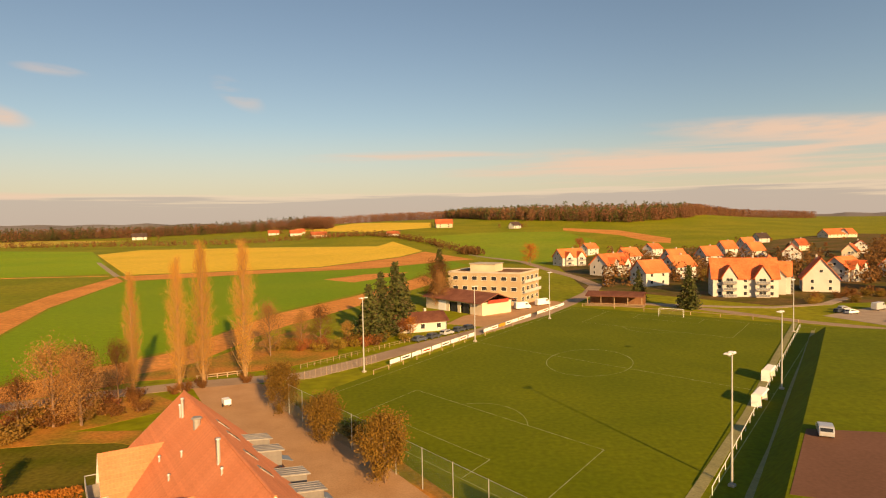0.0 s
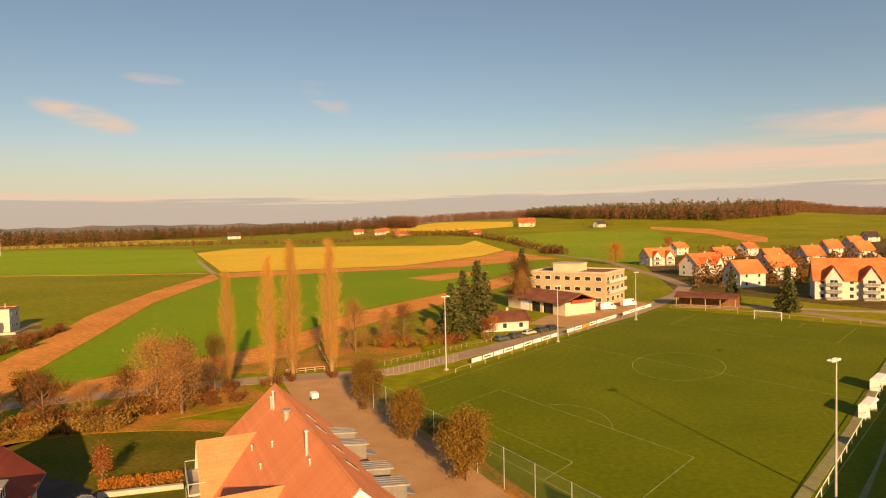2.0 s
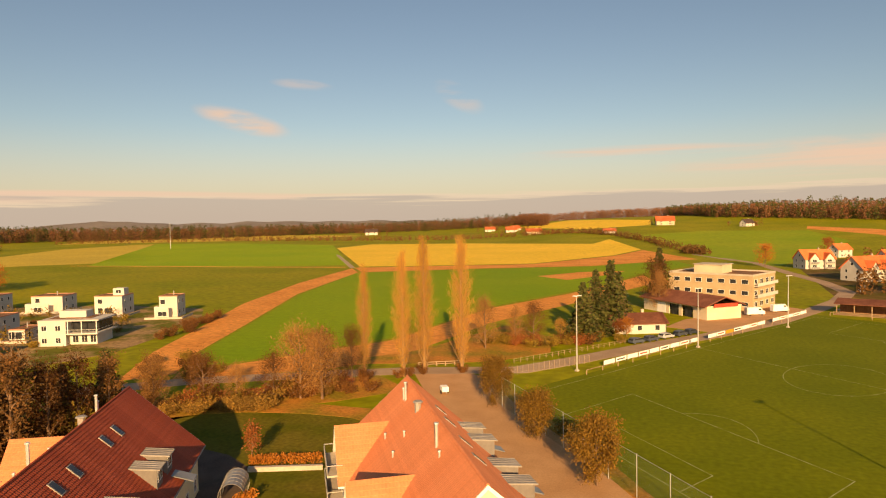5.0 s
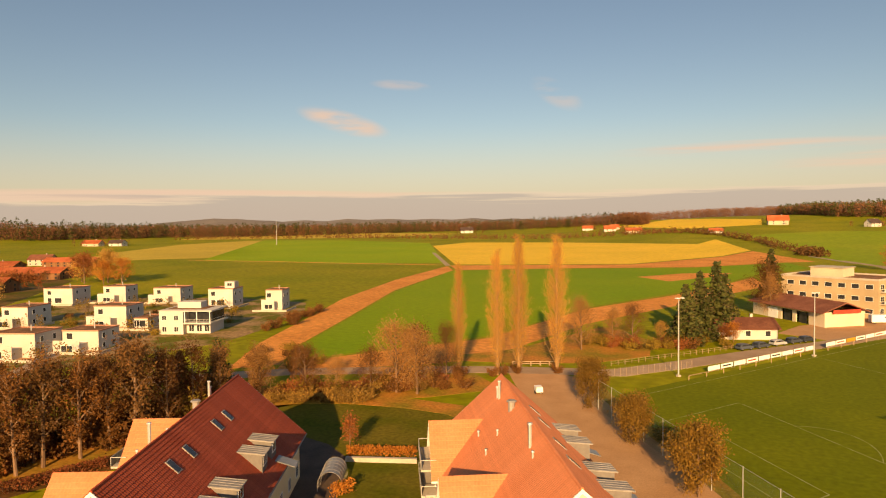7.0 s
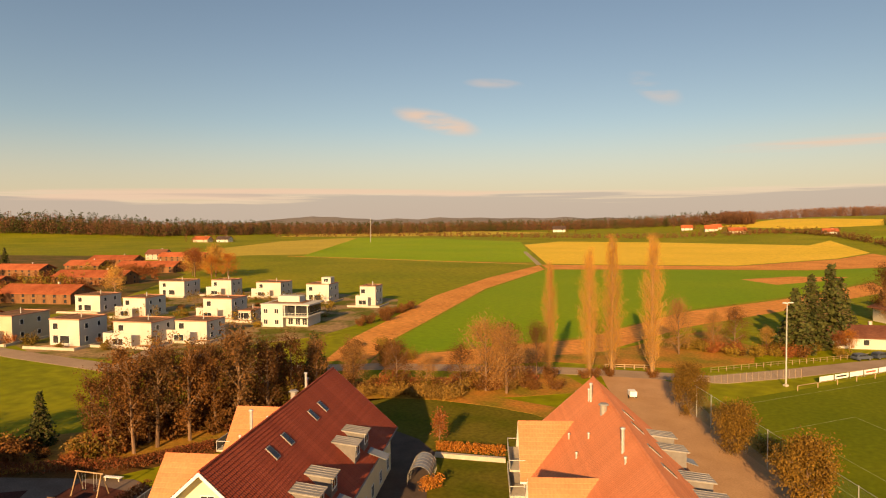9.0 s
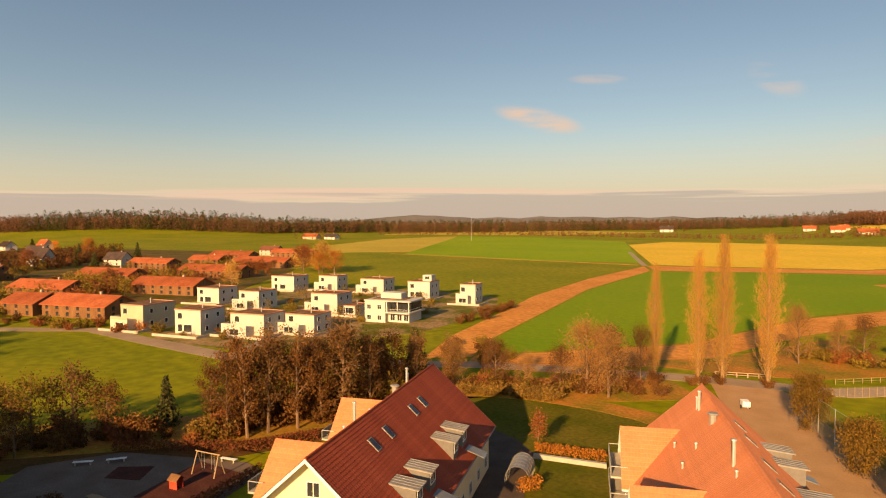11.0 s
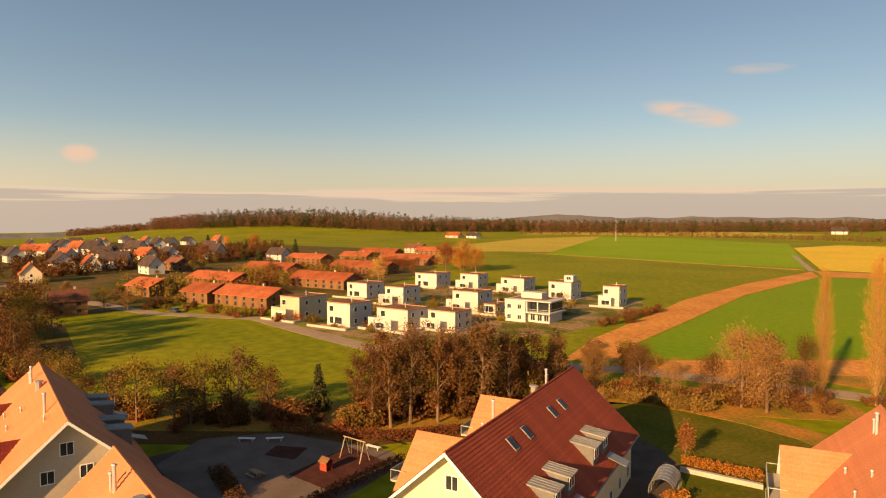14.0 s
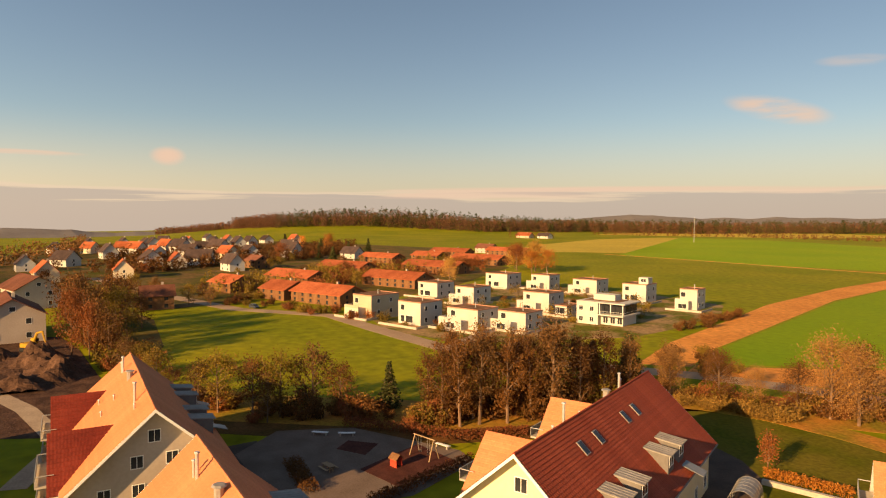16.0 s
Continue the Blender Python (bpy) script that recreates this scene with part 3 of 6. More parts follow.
# rail on posts along the lane
rail = thing("spectator_rail", "white tubular rail on short posts along the touchline", "railing", pose(0, 0, 0))
ra, rb = Vector((97.1, 176.6)), Vector((29.3, 70.8))
for i in range(31):
    p = ra.lerp(rb, i / 30)
    part("post", tube(bmesh.new(), [(p.x, p.y, 0), (p.x, p.y, 1.0)], [0.05, 0.05], 5), WHITE, rail)
part("rail", tube(bmesh.new(), [(*ra, 1.0), (*rb, 1.0)], [0.045, 0.045], 6), WHITE, rail)

# ---- roads ----
ribbon("road", [(-377.6, -8.3), (-281.9, 19.1), (-227.9, 38.2), (-200.1, 63), (-168.2, 66.9), (-137.6, 71.4), (-111.1, 87), (-89.5, 105), (-75.5, 112.4), (-63.8, 118.4), (-51.3, 124.2), (-38.9, 128), (-28.1, 131.4), (-18.2, 143.7), (-4.6, 162.4), (11.9, 182.7), (31.8, 211.4), (44.7, 235.6), (59.6, 266.6), (69.6, 297.4), (69.5, 339.9), (63.5, 395.6), (57.5, 474), (39.6, 529)], 6.0, 0.05, ASPHALT, "worn warm-grey village road")
ribbon("lane", [(53.7, 242.8), (71.2, 232), (86.9, 214.9), (103.3, 186.6), (122.2, 166.3)], 5.0, 0.055, ASPHALT, "narrow road past the end of the pitch")
ribbon("lane", [(-1.5, 777), (23.8, 576), (46.6, 496)], 3.5, 0.25, GRAVEL, "pale field lane along a hedgerow")
ribbon("lane", [(-452, 397.2), (-364.2, 403), (-295.1, 403), (-211, 407)], 2.2, 0.08, SOIL, "bare earth track between two fields")
ribbon("lane", [(-202.9, 402), (-292.3, 550), (-409, 762)], 3.5, 0.12, GRAVEL, "pale field track between fields")
sheet("driveway", [(-49.2, 124.1), (-41, 127), (-33.1, 123.5), (-21.2, 104.3), (-10.6, 88.4), (-1.8, 72.4), (6, 59), (-2.8, 49.9), (-12.4, 63.6), (-23.8, 79.5), (-33.4, 95.5), (-42.9, 112.6)], 0.045, PAVING, "sandy paved driveway between the house and the trees")
ribbon("lane", [(-137.5, 72.4), (-155.7, 97.1), (-169.8, 120.2), (-186.1, 143.6), (-196, 168.2)], 4.0, 0.07, ASPHALT, "narrow estate lane between the flat-roofed houses")
ribbon("lane", [(-169.8, 120.2), (-195, 106.6), (-221, 103.6)], 3.6, 0.075, PAVING, "sandy estate path between the flat-roofed houses")
sheet("estate_ground", [(-140.5, 77.1), (-134.4, 102.8), (-128.2, 123.3), (-132.7, 141.4), (-147.7, 179.9), (-162.3, 198.8), (-194.7, 200.3), (-252.1, 184.1), (-262.5, 157.9), (-239.4, 110.3), (-204.6, 74), (-168, 69)], 0.035, ESTATE, "worn lawn and gravel between the flat-roofed houses")
sheet("thicket_floor", [(-140.5, 6.6), (-169.3, 11.5), (-214.8, 11.9), (-244.5, 4.4), (-230.4, -12.4), (-200.1, -8.6), (-172, -4.5), (-141.5, 0.7)], 0.032, GARDENS, "shaded leaf-strewn ground under the thicket")
ribbon("brook_bank", [(-50.2, 115.2), (-59.4, 105), (-69.1, 97.7), (-79.1, 89.8), (-85.4, 77.3), (-86.1, 60.4), (-90.5, 46.1), (-99.6, 32.5), (-107.8, 20.3), (-119.7, 8.6)], 15.0, 0.03, DIRT, "leaf-strewn bank of the brook under the trees")
ribbon("thicket_floor", [(-75.8, 86.0), (-81.7, 73.9), (-82.0, 57.5), (-86.0, 43.8), (-94.8, 30.9), (-102.9, 19.4), (-114.7, 8.2)], 17.0, 0.022, LITTER, "shade-toned brown leaf litter under the alders")
ribbon("verge", [(-30.8, 121.3), (-22.4, 106), (-11.6, 90.1), (-3.3, 75.8), (2, 66.8)], 2.2, 0.06, DIRT, "leaf-strewn verge under the trees")
sheet("verge", [(-64.2, 128.1), (-48.3, 131.8), (-35, 138.2), (-25.2, 150.5), (-28.1, 169.7), (-44.2, 186.8), (-55.7, 145.5), (-66.3, 132.7)], 0.03, DIRT, "leaf-strewn verge below the poplars")
sheet("yard", [(0.4, 193.9), (11.9, 187.2), (29.8, 214.7), (43.7, 240), (35.7, 250.8), (19.8, 225.6), (6, 209.6)], 0.04, PAVING, "sandy paved yard in front of the garages")
sheet("lawn", [(-80, 84), (-66, 94), (-53.2, 96.7), (-42, 95), (-34, 82), (-31, 64), (-28.6, 46.6), (-51, 38.8), (-58.4, 72)], 0.03, LAWN, "mown garden lawn between the houses")
ribbon("meadow_path", [(-82, 82), (-75, 88), (-66, 92.5), (-56, 94.5), (-47, 94.5), (-40, 92)], 5.5, 0.06, DIRT, "dry leaf-strewn strip along the brook")
sheet("playground", [(-94, 21.4), (-90.6, 31.8), (-75.2, 41.4), (-70.8, 41.3), (-65, 29.9), (-66.2, 17.5), (-73.3, 15.4), (-87, 14.3)], 0.03, COURT, "grey paved playground court, shade put into its colour")
# terrace and parking yard: house shade is put into the paving colour
sheet("garden_terrace", [(-64.6, 74), (-55.4, 72.1), (-49.8, 68.8), (-46.3, 61.8), (-42.5, 56.6), (-39.7, 48.2), (-48.6, 44.8)], 0.05, SHADEPAVE, "garden terrace beside the house, paving darkened for shade")
sheet("parking_yard", [(-91.1, 17.9), (-72.8, 19.5), (-60.5, 17.8), (-55.3, 14), (-67.1, 10.5), (-90, 9.6)], 0.025, SHADEPAVE, "asphalt yard with house shade in its colour")
sheet("play_area", [(-74.9, 27.2), (-79.8, 37.4), (-71.5, 39.2), (-68, 29.3)], 0.06, SAND, "dark bark-covered play area")
sheet("play_area", [(-83, 26.8), (-85.5, 29.3), (-82.4, 32.6), (-79.2, 29.5)], 0.06, SAND, "dark bark-covered play area")


sheet("parking_area", [(114.9, 196.4), (155, 222.2), (198.6, 212.7), (167.6, 171.2), (124.3, 168.7)], 0.05, GRAVEL, "pale gravel parking area beside the lane")
ribbon("lane", [(69.2, 232.9), (95.7, 219.9), (109.4, 216.2), (131.4, 222.2), (143.9, 234.4), (154.4, 242)], 4.0, 0.065, GRAVEL, "pale curved access lane in front of the apartments")
ribbon("lane", [(-151.3, -25.2), (-122.3, -12.2), (-101.7, -6.1), (-86.7, -10.2)], 3.0, 0.07, GRAVEL, "pale gravel track beside the building site")


# ---- near row houses ----
COURSE = {}


def roof_plane(roof, name, a, b, down, material, step=0.36):
    """Lays tile courses over a roof plane: a, b are the upper corners, down the vector from ridge to eave."""
    a, b, down = Vector(a), Vector(b), Vector(down)
    r = b - a
    length, slope = r.length, down.length
    r.normalize()
    s = down.normalized()
    nrm = r.cross(s)
    if nrm.z < 0:
        nrm = -nrm
    count = int(slope / step)
    step = slope / count
    key = (round(length, 2), round(step, 3))
    if key not in COURSE:
        k = max(4, int(length / 0.15))
        vs, fs = [], []
        for i in range(k + 1):
            x = length * i / k
            w = 0.02 if i % 2 else 0.0
            vs += [(x, 0.0, w), (x, step * 1.08, 0.055 + w), (x, step * 1.08, -0.02)]
        for i in range(k):
            o = 3 * i
            fs += [(o, o + 1, o + 4, o + 3), (o + 1, o + 2, o + 5, o + 4)]
        me = bpy.data.meshes.new("tile_course")
        me.from_pydata(vs, [], fs)
        COURSE[key] = me
    basis = Matrix((r, s, nrm)).transposed().to_4x4()
    for i in range(count):
        me = COURSE[key]
        if me.materials and me.materials[0] != material:
            COURSE[key] = me = me.copy()
            me.materials[0] = material
        mesh_part("tile_course", me, material, roof, m=Matrix.Translation(a + s * step * i + nrm * 0.03) @ basis)


def window(parent, m, w, h, bars=1, frame=None, plain=False):
    """A window: one frame standing proud of the wall, glass set back, a mullion; m has x along the wall, y outward."""
    bm = bmesh.new()
    f = 0.08
    ring = []
    for y in (-0.04, 0.05):
        for d in (0, f):
            ring.append([bm.verts.new((sx * (w / 2 - d), y, sz * (h / 2 - d))) for sx, sz in ((-1, -1), (1, -1), (1, 1), (-1, 1))])
    bo, bi, fo, fi = ring
    for k in range(4):
        n = (k + 1) % 4
        for a, b in ((fo, fi), (fi, bi), (bi, bo), (bo, fo)):
            bm.faces.new((a[k], a[n], b[n], b[k]))
    bmesh.ops.recalc_face_normals(bm, faces=bm.faces)
    o = part("window", bm, frame or WHITE, parent)
    o.matrix_basis = m
    part("pane", boxes((-w / 2 + 0.05, w / 2 - 0.05, -0.02, 0.015, -h / 2 + 0.05, h / 2 - 0.05)), GLASS, o)
    if not plain and bars:
        part("mullion", boxes((-0.03, 0.03, -0.03, 0.04, -h / 2 + f, h / 2 - f)), frame or WHITE, o)
    return o


def balcony(parent, x0, x1, y0, y1, z):
    b = part("balcony", boxes((x0, x1, y0, y1, z - 0.2, z)), CONCRETE, parent)
    part("railing", boxes((x0, x1, y0, y0 + 0.05, z + 0.95, z + 1.02), (x0, x0 + 0.05, y0 + 0.05, y1, z + 0.95, z + 1.02), (x1 - 0.05, x1, y0 + 0.05, y1, z + 0.95, z + 1.02),
                          *[(x0 + (x1 - x0 - 0.05) * i / 5, x0 + (x1 - x0 - 0.05) * i / 5 + 0.05, y0, y0 + 0.05, z, z + 0.95) for i in range(6)]), STEEL, b)
    part("glass_panel", boxes((x0 + 0.06, x1 - 0.06, y0 + 0.01, y0 + 0.03, z + 0.08, z + 0.92)), CANOPY, b)
    return b


def row_house(label, x, y, heading, length, tiles, cross_tiles, wall, zr=12.5, slope=42.0, gables=(7.8, 23.1), dormers=(7.8, 11.9, 19.3, 23.5), skylights=(9.2, 13.4, 19.6, 24.1), flues=True):
    """A long gabled house; x runs along the ridge, the cross gables stand out to -y, the dormers to +y."""
    h = thing("row_house", label, "house", pose(x, y, 0, 0, 0, heading), "row houses")
    tn, cs, sn = math.tan(radians(slope)), math.cos(radians(slope)), math.sin(radians(slope))
    hw, ov = 7.4, 8.1
    ze = zr - tn * hw - 0.25
    part("wall", prism([(-hw, 0), (-hw, ze), (0, zr - 0.25), (hw, ze), (hw, 0)], "x", 0.7, length - 1.3), wall, h)
    t = 0.2
    roof = part("roof", prism([(-ov, zr - tn * ov), (0, zr), (ov, zr - tn * ov), (ov, zr - tn * ov - t), (0, zr - t), (-ov, zr - tn * ov - t)], "x", 0, length), WHITE, h)
    for s in (1, -1):
        roof_plane(roof, "main", (0, 0, zr), (length, 0, zr), (0, s * ov, -tn * ov), tiles)
    part("ridge_cap", tube(bmesh.new(), [(0, 0, zr + 0.03), (length, 0, zr + 0.03)], [0.14, 0.14], 6), tiles, roof)
    for s in (1, -1):
        part("gutter", tube(bmesh.new(), [(0, s * (ov + 0.07), zr - tn * ov - 0.12), (length, s * (ov + 0.07), zr - tn * ov - 0.12)], [0.08, 0.08], 6), ZINC, roof)
    for xe in (-0.06, length):
        part("verge_board", prism([(-ov, zr - tn * ov + 0.05), (0, zr + 0.05), (ov, zr - tn * ov + 0.05), (ov, zr - tn * ov - 0.28), (0, zr - 0.28), (-ov, zr - tn * ov - 0.28)], "x", xe, xe + 0.06), WHITE, roof)
    # cross gables with balconies
    for xc in gables:
        zc, wc, ct = 9.6, 4.0, 1.0
        yo = -9.2
        part("wall", prism([(xc - wc, 0), (xc - wc, zc - wc * ct - 0.2), (xc, zc - 0.2), (xc + wc, zc - wc * ct - 0.2), (xc + wc, 0)], "y", yo + 0.6, -6.0), wall, h)
        oc = 4.7
        cr = part("cross_roof", prism([(xc - oc, zc - oc * ct), (xc, zc), (xc + oc, zc - oc * ct), (xc + oc, zc - oc * ct - t), (xc, zc - t), (xc - oc, zc - oc * ct - t)], "y", yo, -3.1), WHITE, h)
        for s in (1, -1):
            # the courses end in the valley where the two roofs meet
            n = 14
            for i in range(n):
                d0 = oc * i / n
                z0 = zc - d0 * ct
                inner = -(zr - z0) / tn - 0.02
                vs, fs = [], []
                k = max(3, int((inner - yo) / 0.3) * 2)
                for j in range(k + 1):
                    yy = yo + (inner - yo) * j / k
                    w = 0.02 if j % 2 else 0
                    vs += [(xc + s * d0, yy, z0 + 0.04 + w), (xc + s * (d0 + oc / n * 1.06), yy, z0 - oc / n * ct + 0.075 + w), (xc + s * (d0 + oc / n * 1.06), yy, z0 - oc / n * ct)]
                for j in range(k):
                    o = 3 * j
                    fs += [(o, o + 1, o + 4, o + 3), (o + 1, o + 2, o + 5, o + 4)]
                raw("tile_course", vs, fs, cross_tiles, cr)
        for z in (2.9, 5.6):
            balcony(h, xc - 3.4, xc + 3.4, yo - 1.0, yo + 0.6, z)
        for z in (1.4, 4.1):
            window(h, pose(xc, yo + 0.6, z, 0, 0, 180), 3.2, 2.1, 2)
    # shed dormers with metal roofs
    for xd in dormers:
        zt = 8.6
        d = part("dormer", prism([(4.3, zr - tn * 4.3 - 0.3), (4.5, zt - 0.08), (6.9, zt - 0.36), (6.9, zr - tn * 6.9 - 0.2)], "x", xd - 0.95, xd + 0.95), SLATE, h)
        lid = part("metal_roof", prism([(4.35, zt), (7.2, zt - 0.34), (7.2, zt - 0.43), (4.35, zt - 0.1)], "x", xd - 1.1, xd + 1.1), ZINC, d)
        for k in range(5):
            xs = xd - 1.0 + 0.5 * k
            part("seam", prism([(4.35, zt + 0.03), (7.2, zt - 0.31), (7.2, zt - 0.34), (4.35, zt)], "x", xs - 0.02, xs + 0.02), ZINC, lid)
        window(d, pose(xd, 6.9, zt - 1.1, 0, 0, 0), 1.5, 1.1)
    # glazed lean-to canopies at the eaves between the dormers
    for xd in dormers[1::2]:
        part("eaves_canopy", prism([(7.2, 6.2), (9.3, 5.5), (9.3, 5.42), (7.2, 6.1)], "x", xd - 4.6, xd - 2.9), CANOPY, h)
    # roof windows
    for xs in skylights:
        ys = 2.0
        bm = boxes((-0.45, 0.45, -0.72, 0.72, 0.0, 0.14))
        o = part("skylight", bm, ZINC, h)
        o.matrix_basis = Matrix.Translation((xs, ys, zr - tn * ys + 0.02)) @ Matrix.Rotation(-radians(slope), 4, 'X')
        part("pane", boxes((-0.36, 0.36, -0.62, 0.62, 0.14, 0.155)), GLASS, o)
    # flues and vents
    if flues:
        def flue(name, fx, fy, hh, r, mt, cap=True):
            z0 = zr - tn * abs(fy)
            o = part(name, tube(bmesh.new(), [(fx, fy, z0 - 0.2), (fx, fy, z0 + hh)], [r, r], 8), mt, h)
            if cap:
                part("cap", tube(bmesh.new(), [(fx, fy, z0 + hh), (fx, fy, z0 + hh + 0.12)], [r * 1.6, r * 1.2], 8), mt, o)
        flue("flue", 6.6, -1.3, 2.0, 0.14, STEEL)
        flue("flue", 5.9, -1.4, 1.3, 0.12, STEEL)
        flue("flue", 22.2, -1.2, 2.1, 0.15, STEEL)
        flue("vent", 11.8, -0.9, 0.9, 0.35, ZINC)
        for fx, fy in ((16.3, -4.2), (24.2, -1.4), (10.9, -4.2), (14.5, -2.8)):
            flue("vent", fx, fy, 0.55, 0.10, STEEL)
    # gable and long-side windows
    for z, ys in ((1.5, (-4.5, -1.5, 1.5, 4.5)), (4.4, (-4.5, -1.5, 1.5, 4.5)), (7.2, (-1.6, 1.6)), (9.6, (0,))):
        for yy in ys:
            window(h, pose(length - 1.3, yy, z, 0, 0, -90), 1.2, 1.3)
    for xs in (2.5, 6.5, 10.5, 14.0, 17.0, 20.5, 24.5):
        if xs < length - 1.5:
            window(h, pose(xs, hw, 1.4, 0, 0, 0), 1.2, 1.4)
            window(h, pose(xs, hw, 4.2, 0, 0, 0), 1.2, 1.2)
    return h


row_house("long white house with a steep orange clay-tiled roof and cross gables", -29.3, 71.8, -58.4, 33.6, TILE_ORANGE, TILE_ORANGE, RENDER_WHITE)
row_house("long pale yellow house with a dark red ribbed tile roof", -58.4, 58.4, -61.8, 34.4, TILE_RED, TILE_ORANGE, RENDER_YELLOW, dormers=(11.1, 14.8, 23.1, 27.0), skylights=(10.9, 14.1, 21.6, 25.2))
row_house("long grey house with an orange tiled roof and red cross gables", -97.6, 2.4, 2.6, 30, TILE_ORANGE, TILE_RED_DIM, RENDER_GREY, dormers=(5.0, 9.0, 16.2, 20.2), skylights=())
row_house("grey house with an orange tiled roof and metal flue", -57.9, 6.4, 4.8, 24.6, TILE_ORANGE, TILE_ORANGE, RENDER_GREY, gables=(), dormers=(6.3, 10.3), skylights=())
# never in view: added only to throw shade over the left lawn
row_house("long grey house with an orange tiled roof", -99, -33, 5.6, 30, TILE_ORANGE, TILE_RED, RENDER_GREY, gables=(), dormers=(), skylights=(), flues=False)
# unseen house, added so its roof casts the shadow near the pitch
row_house("long white house with a steep orange clay-tiled roof", 15.9, 38.3, -52.3, 30.1, TILE_ORANGE, TILE_ORANGE, RENDER_WHITE, dormers=(), skylights=())


# ---- flat-roofed white houses ----
def cube_house(label, w, d, h, storeys, wall, group, terrace=False, tower=False):
    """A cubic house, corner at the origin, x along the front (facing -y), y along the depth."""
    t = thing("cube_house", label, "house", pose(0, 0, 0), group)
    part("wall", boxes((0, w, 0, d, 0, h)), wall, t)
    part("parapet", boxes((-0.12, w + 0.12, -0.12, 0.25, h, h + 0.3), (-0.12, w + 0.12, d - 0.25, d + 0.12, h, h + 0.3), (-0.12, 0.25, 0.25, d - 0.25, h, h + 0.3), (w - 0.25, w + 0.12, 0.25, d - 0.25, h, h + 0.3)), COPING, t, "rust-brown roof edge")
    part("roof", boxes((0.25, w - 0.25, 0.25, d - 0.25, h, h + 0.12)), FLATROOF, t)
    part("chimney", tube(bmesh.new(), [(w * 0.6, d * 0.5, h), (w * 0.6, d * 0.5, h + 1.6)], [0.14, 0.14], 6), STEEL, t)
    sh = h / storeys
    for s in range(storeys):
        z = sh * (s + 0.5)
        for i, (fx, ww) in enumerate(((0.2, 1.5), (0.5, 2.6), (0.8, 1.5))):
            if (i + s) % 3 == 1 or (i == 0 and s == 0):
                window(t, pose(w * fx, 0, z, 0, 0, 180), ww * 1.15, 1.7 if s else 2.1, 1, plain=True)
        for fy in (0.25, 0.7):
            window(t, pose(w, d * fy, z, 0, 0, -90), 1.2, 1.4, 1, plain=True)
            if (fy != 0.5) or s:
                window(t, pose(0, d * fy, z, 0, 0, 90), 1.2, 1.4, 1, plain=True)
    part("forecourt", boxes((-1.5, w + 3.0, -5.0, -0.02, 0.0, 0.09)), PAVING, t, "sandy paved forecourt")
    part("garden_wall", boxes((-3.0, w + 3.2, -5.3, -5.05, 0, 0.7), (w + 3.05, w + 3.3, -5.0, d * 0.7, 0, 0.7)), CONCRETE, t, "low pale concrete garden wall")
    if terrace:
        part("terrace", boxes((-0.5, w * 0.7, -3.2, 0, 0, sh * 0.9)), wall, t)
        part("terrace_rail", boxes((-0.5, w * 0.7, -3.2, -3.1, sh * 0.9, sh * 0.9 + 0.9), (-0.5, -0.4, -3.1, 0, sh * 0.9, sh * 0.9 + 0.9)), wall, t)
        window(t, pose(w * 0.35, -3.2, sh * 0.45, 0, 0, 180), 3.0, 1.7, 2)
    if tower:
        part("roof_room", boxes((w * 0.55, w * 0.95, d * 0.3, d * 0.7, h + 0.12, h + 2.6)), wall, t)
        window(t, pose(w * 0.75, d * 0.3, h + 1.5, 0, 0, 180), 2.0, 1.3, 1)
    return t


CUBE_TURN = 21.6
HOUSES = [  # corner x, y, width, depth, height, look
    (-168.5, 79.7, 10.5, 11.0, 6.6, RENDER_WHITE, 0, 0), (-189, 72.5, 10.0, 14.0, 6.8, RENDER_CREAM, 1, 0), (-154.5, 90.6, 13.0, 11.0, 5.6, RENDER_WHITE, 1, 0),
    (-203.8, 117.7, 10.0, 12.0, 6.0, RENDER_WHITE, 1, 0), (-228, 115.1, 12.0, 12.0, 5.6, RENDER_WHITE, 0, 0), (-246.3, 159.6, 14.0, 13.0, 6.1, RENDER_WHITE, 0, 0),
    (-232.5, 172.8, 11.0, 10.0, 6.2, RENDER_WHITE, 1, 0), (-210.2, 180.5, 13.0, 12.0, 5.6, RENDER_WHITE, 1, 0), (-179.8, 178.1, 11.0, 11.0, 6.6, RENDER_WHITE, 0, 1),
    (-156.7, 178.8, 7.0, 9.0, 7.0, RENDER_WHITE, 1, 0), (-175.5, 130.4, 12.0, 11.0, 6.2, RENDER_WHITE, 1, 0), (-167.5, 131.6, 5.0, 10.0, 2.8, RENDER_WHITE, 0, 0), (-148.7, 102.6, 11.0, 10.0, 4.8, RENDER_WHITE, 1, 0),
]
for cx, cy, w, d, h, wall, terr, tow in HOUSES:
    w, d = w * 0.86, d * 0.86
    o = cube_house("white cubic flat-roofed house with dark windows" if wall is RENDER_WHITE else "cream cubic flat-roofed house with dark windows", w, d, h, 2 if h > 4 else 1, wall, "cubic houses", bool(terr), bool(tow))
    # the listed corner is the front right one
    o.matrix_basis = pose(cx, cy, 0, 0, 0, CUBE_TURN) @ Matrix.Translation((-w, 0, 0))

villa = thing("villa", "large white flat-roofed villa with glazed terrace and roof deck", "house", pose(-142.4, 132.3, 0, 0, 0, 22.3))
part("wall", boxes((-14, -7, -2, 9, 0, 6.4), (-7, 0, 0, 9, 0, 3.0)), RENDER_WHITE, villa)
part("glazing", boxes((-6.9, 0.2, 1.0, 9, 3.3, 6.0)), GLASS, villa)
part("roof_slab", boxes((-14.3, 1.2, -1.6, 9.4, 6.4, 6.75)), RENDER_WHITE, villa)
part("floor_slab", boxes((-7.0, 1.2, -2.4, 9.4, 3.0, 3.3)), RENDER_WHITE, villa)
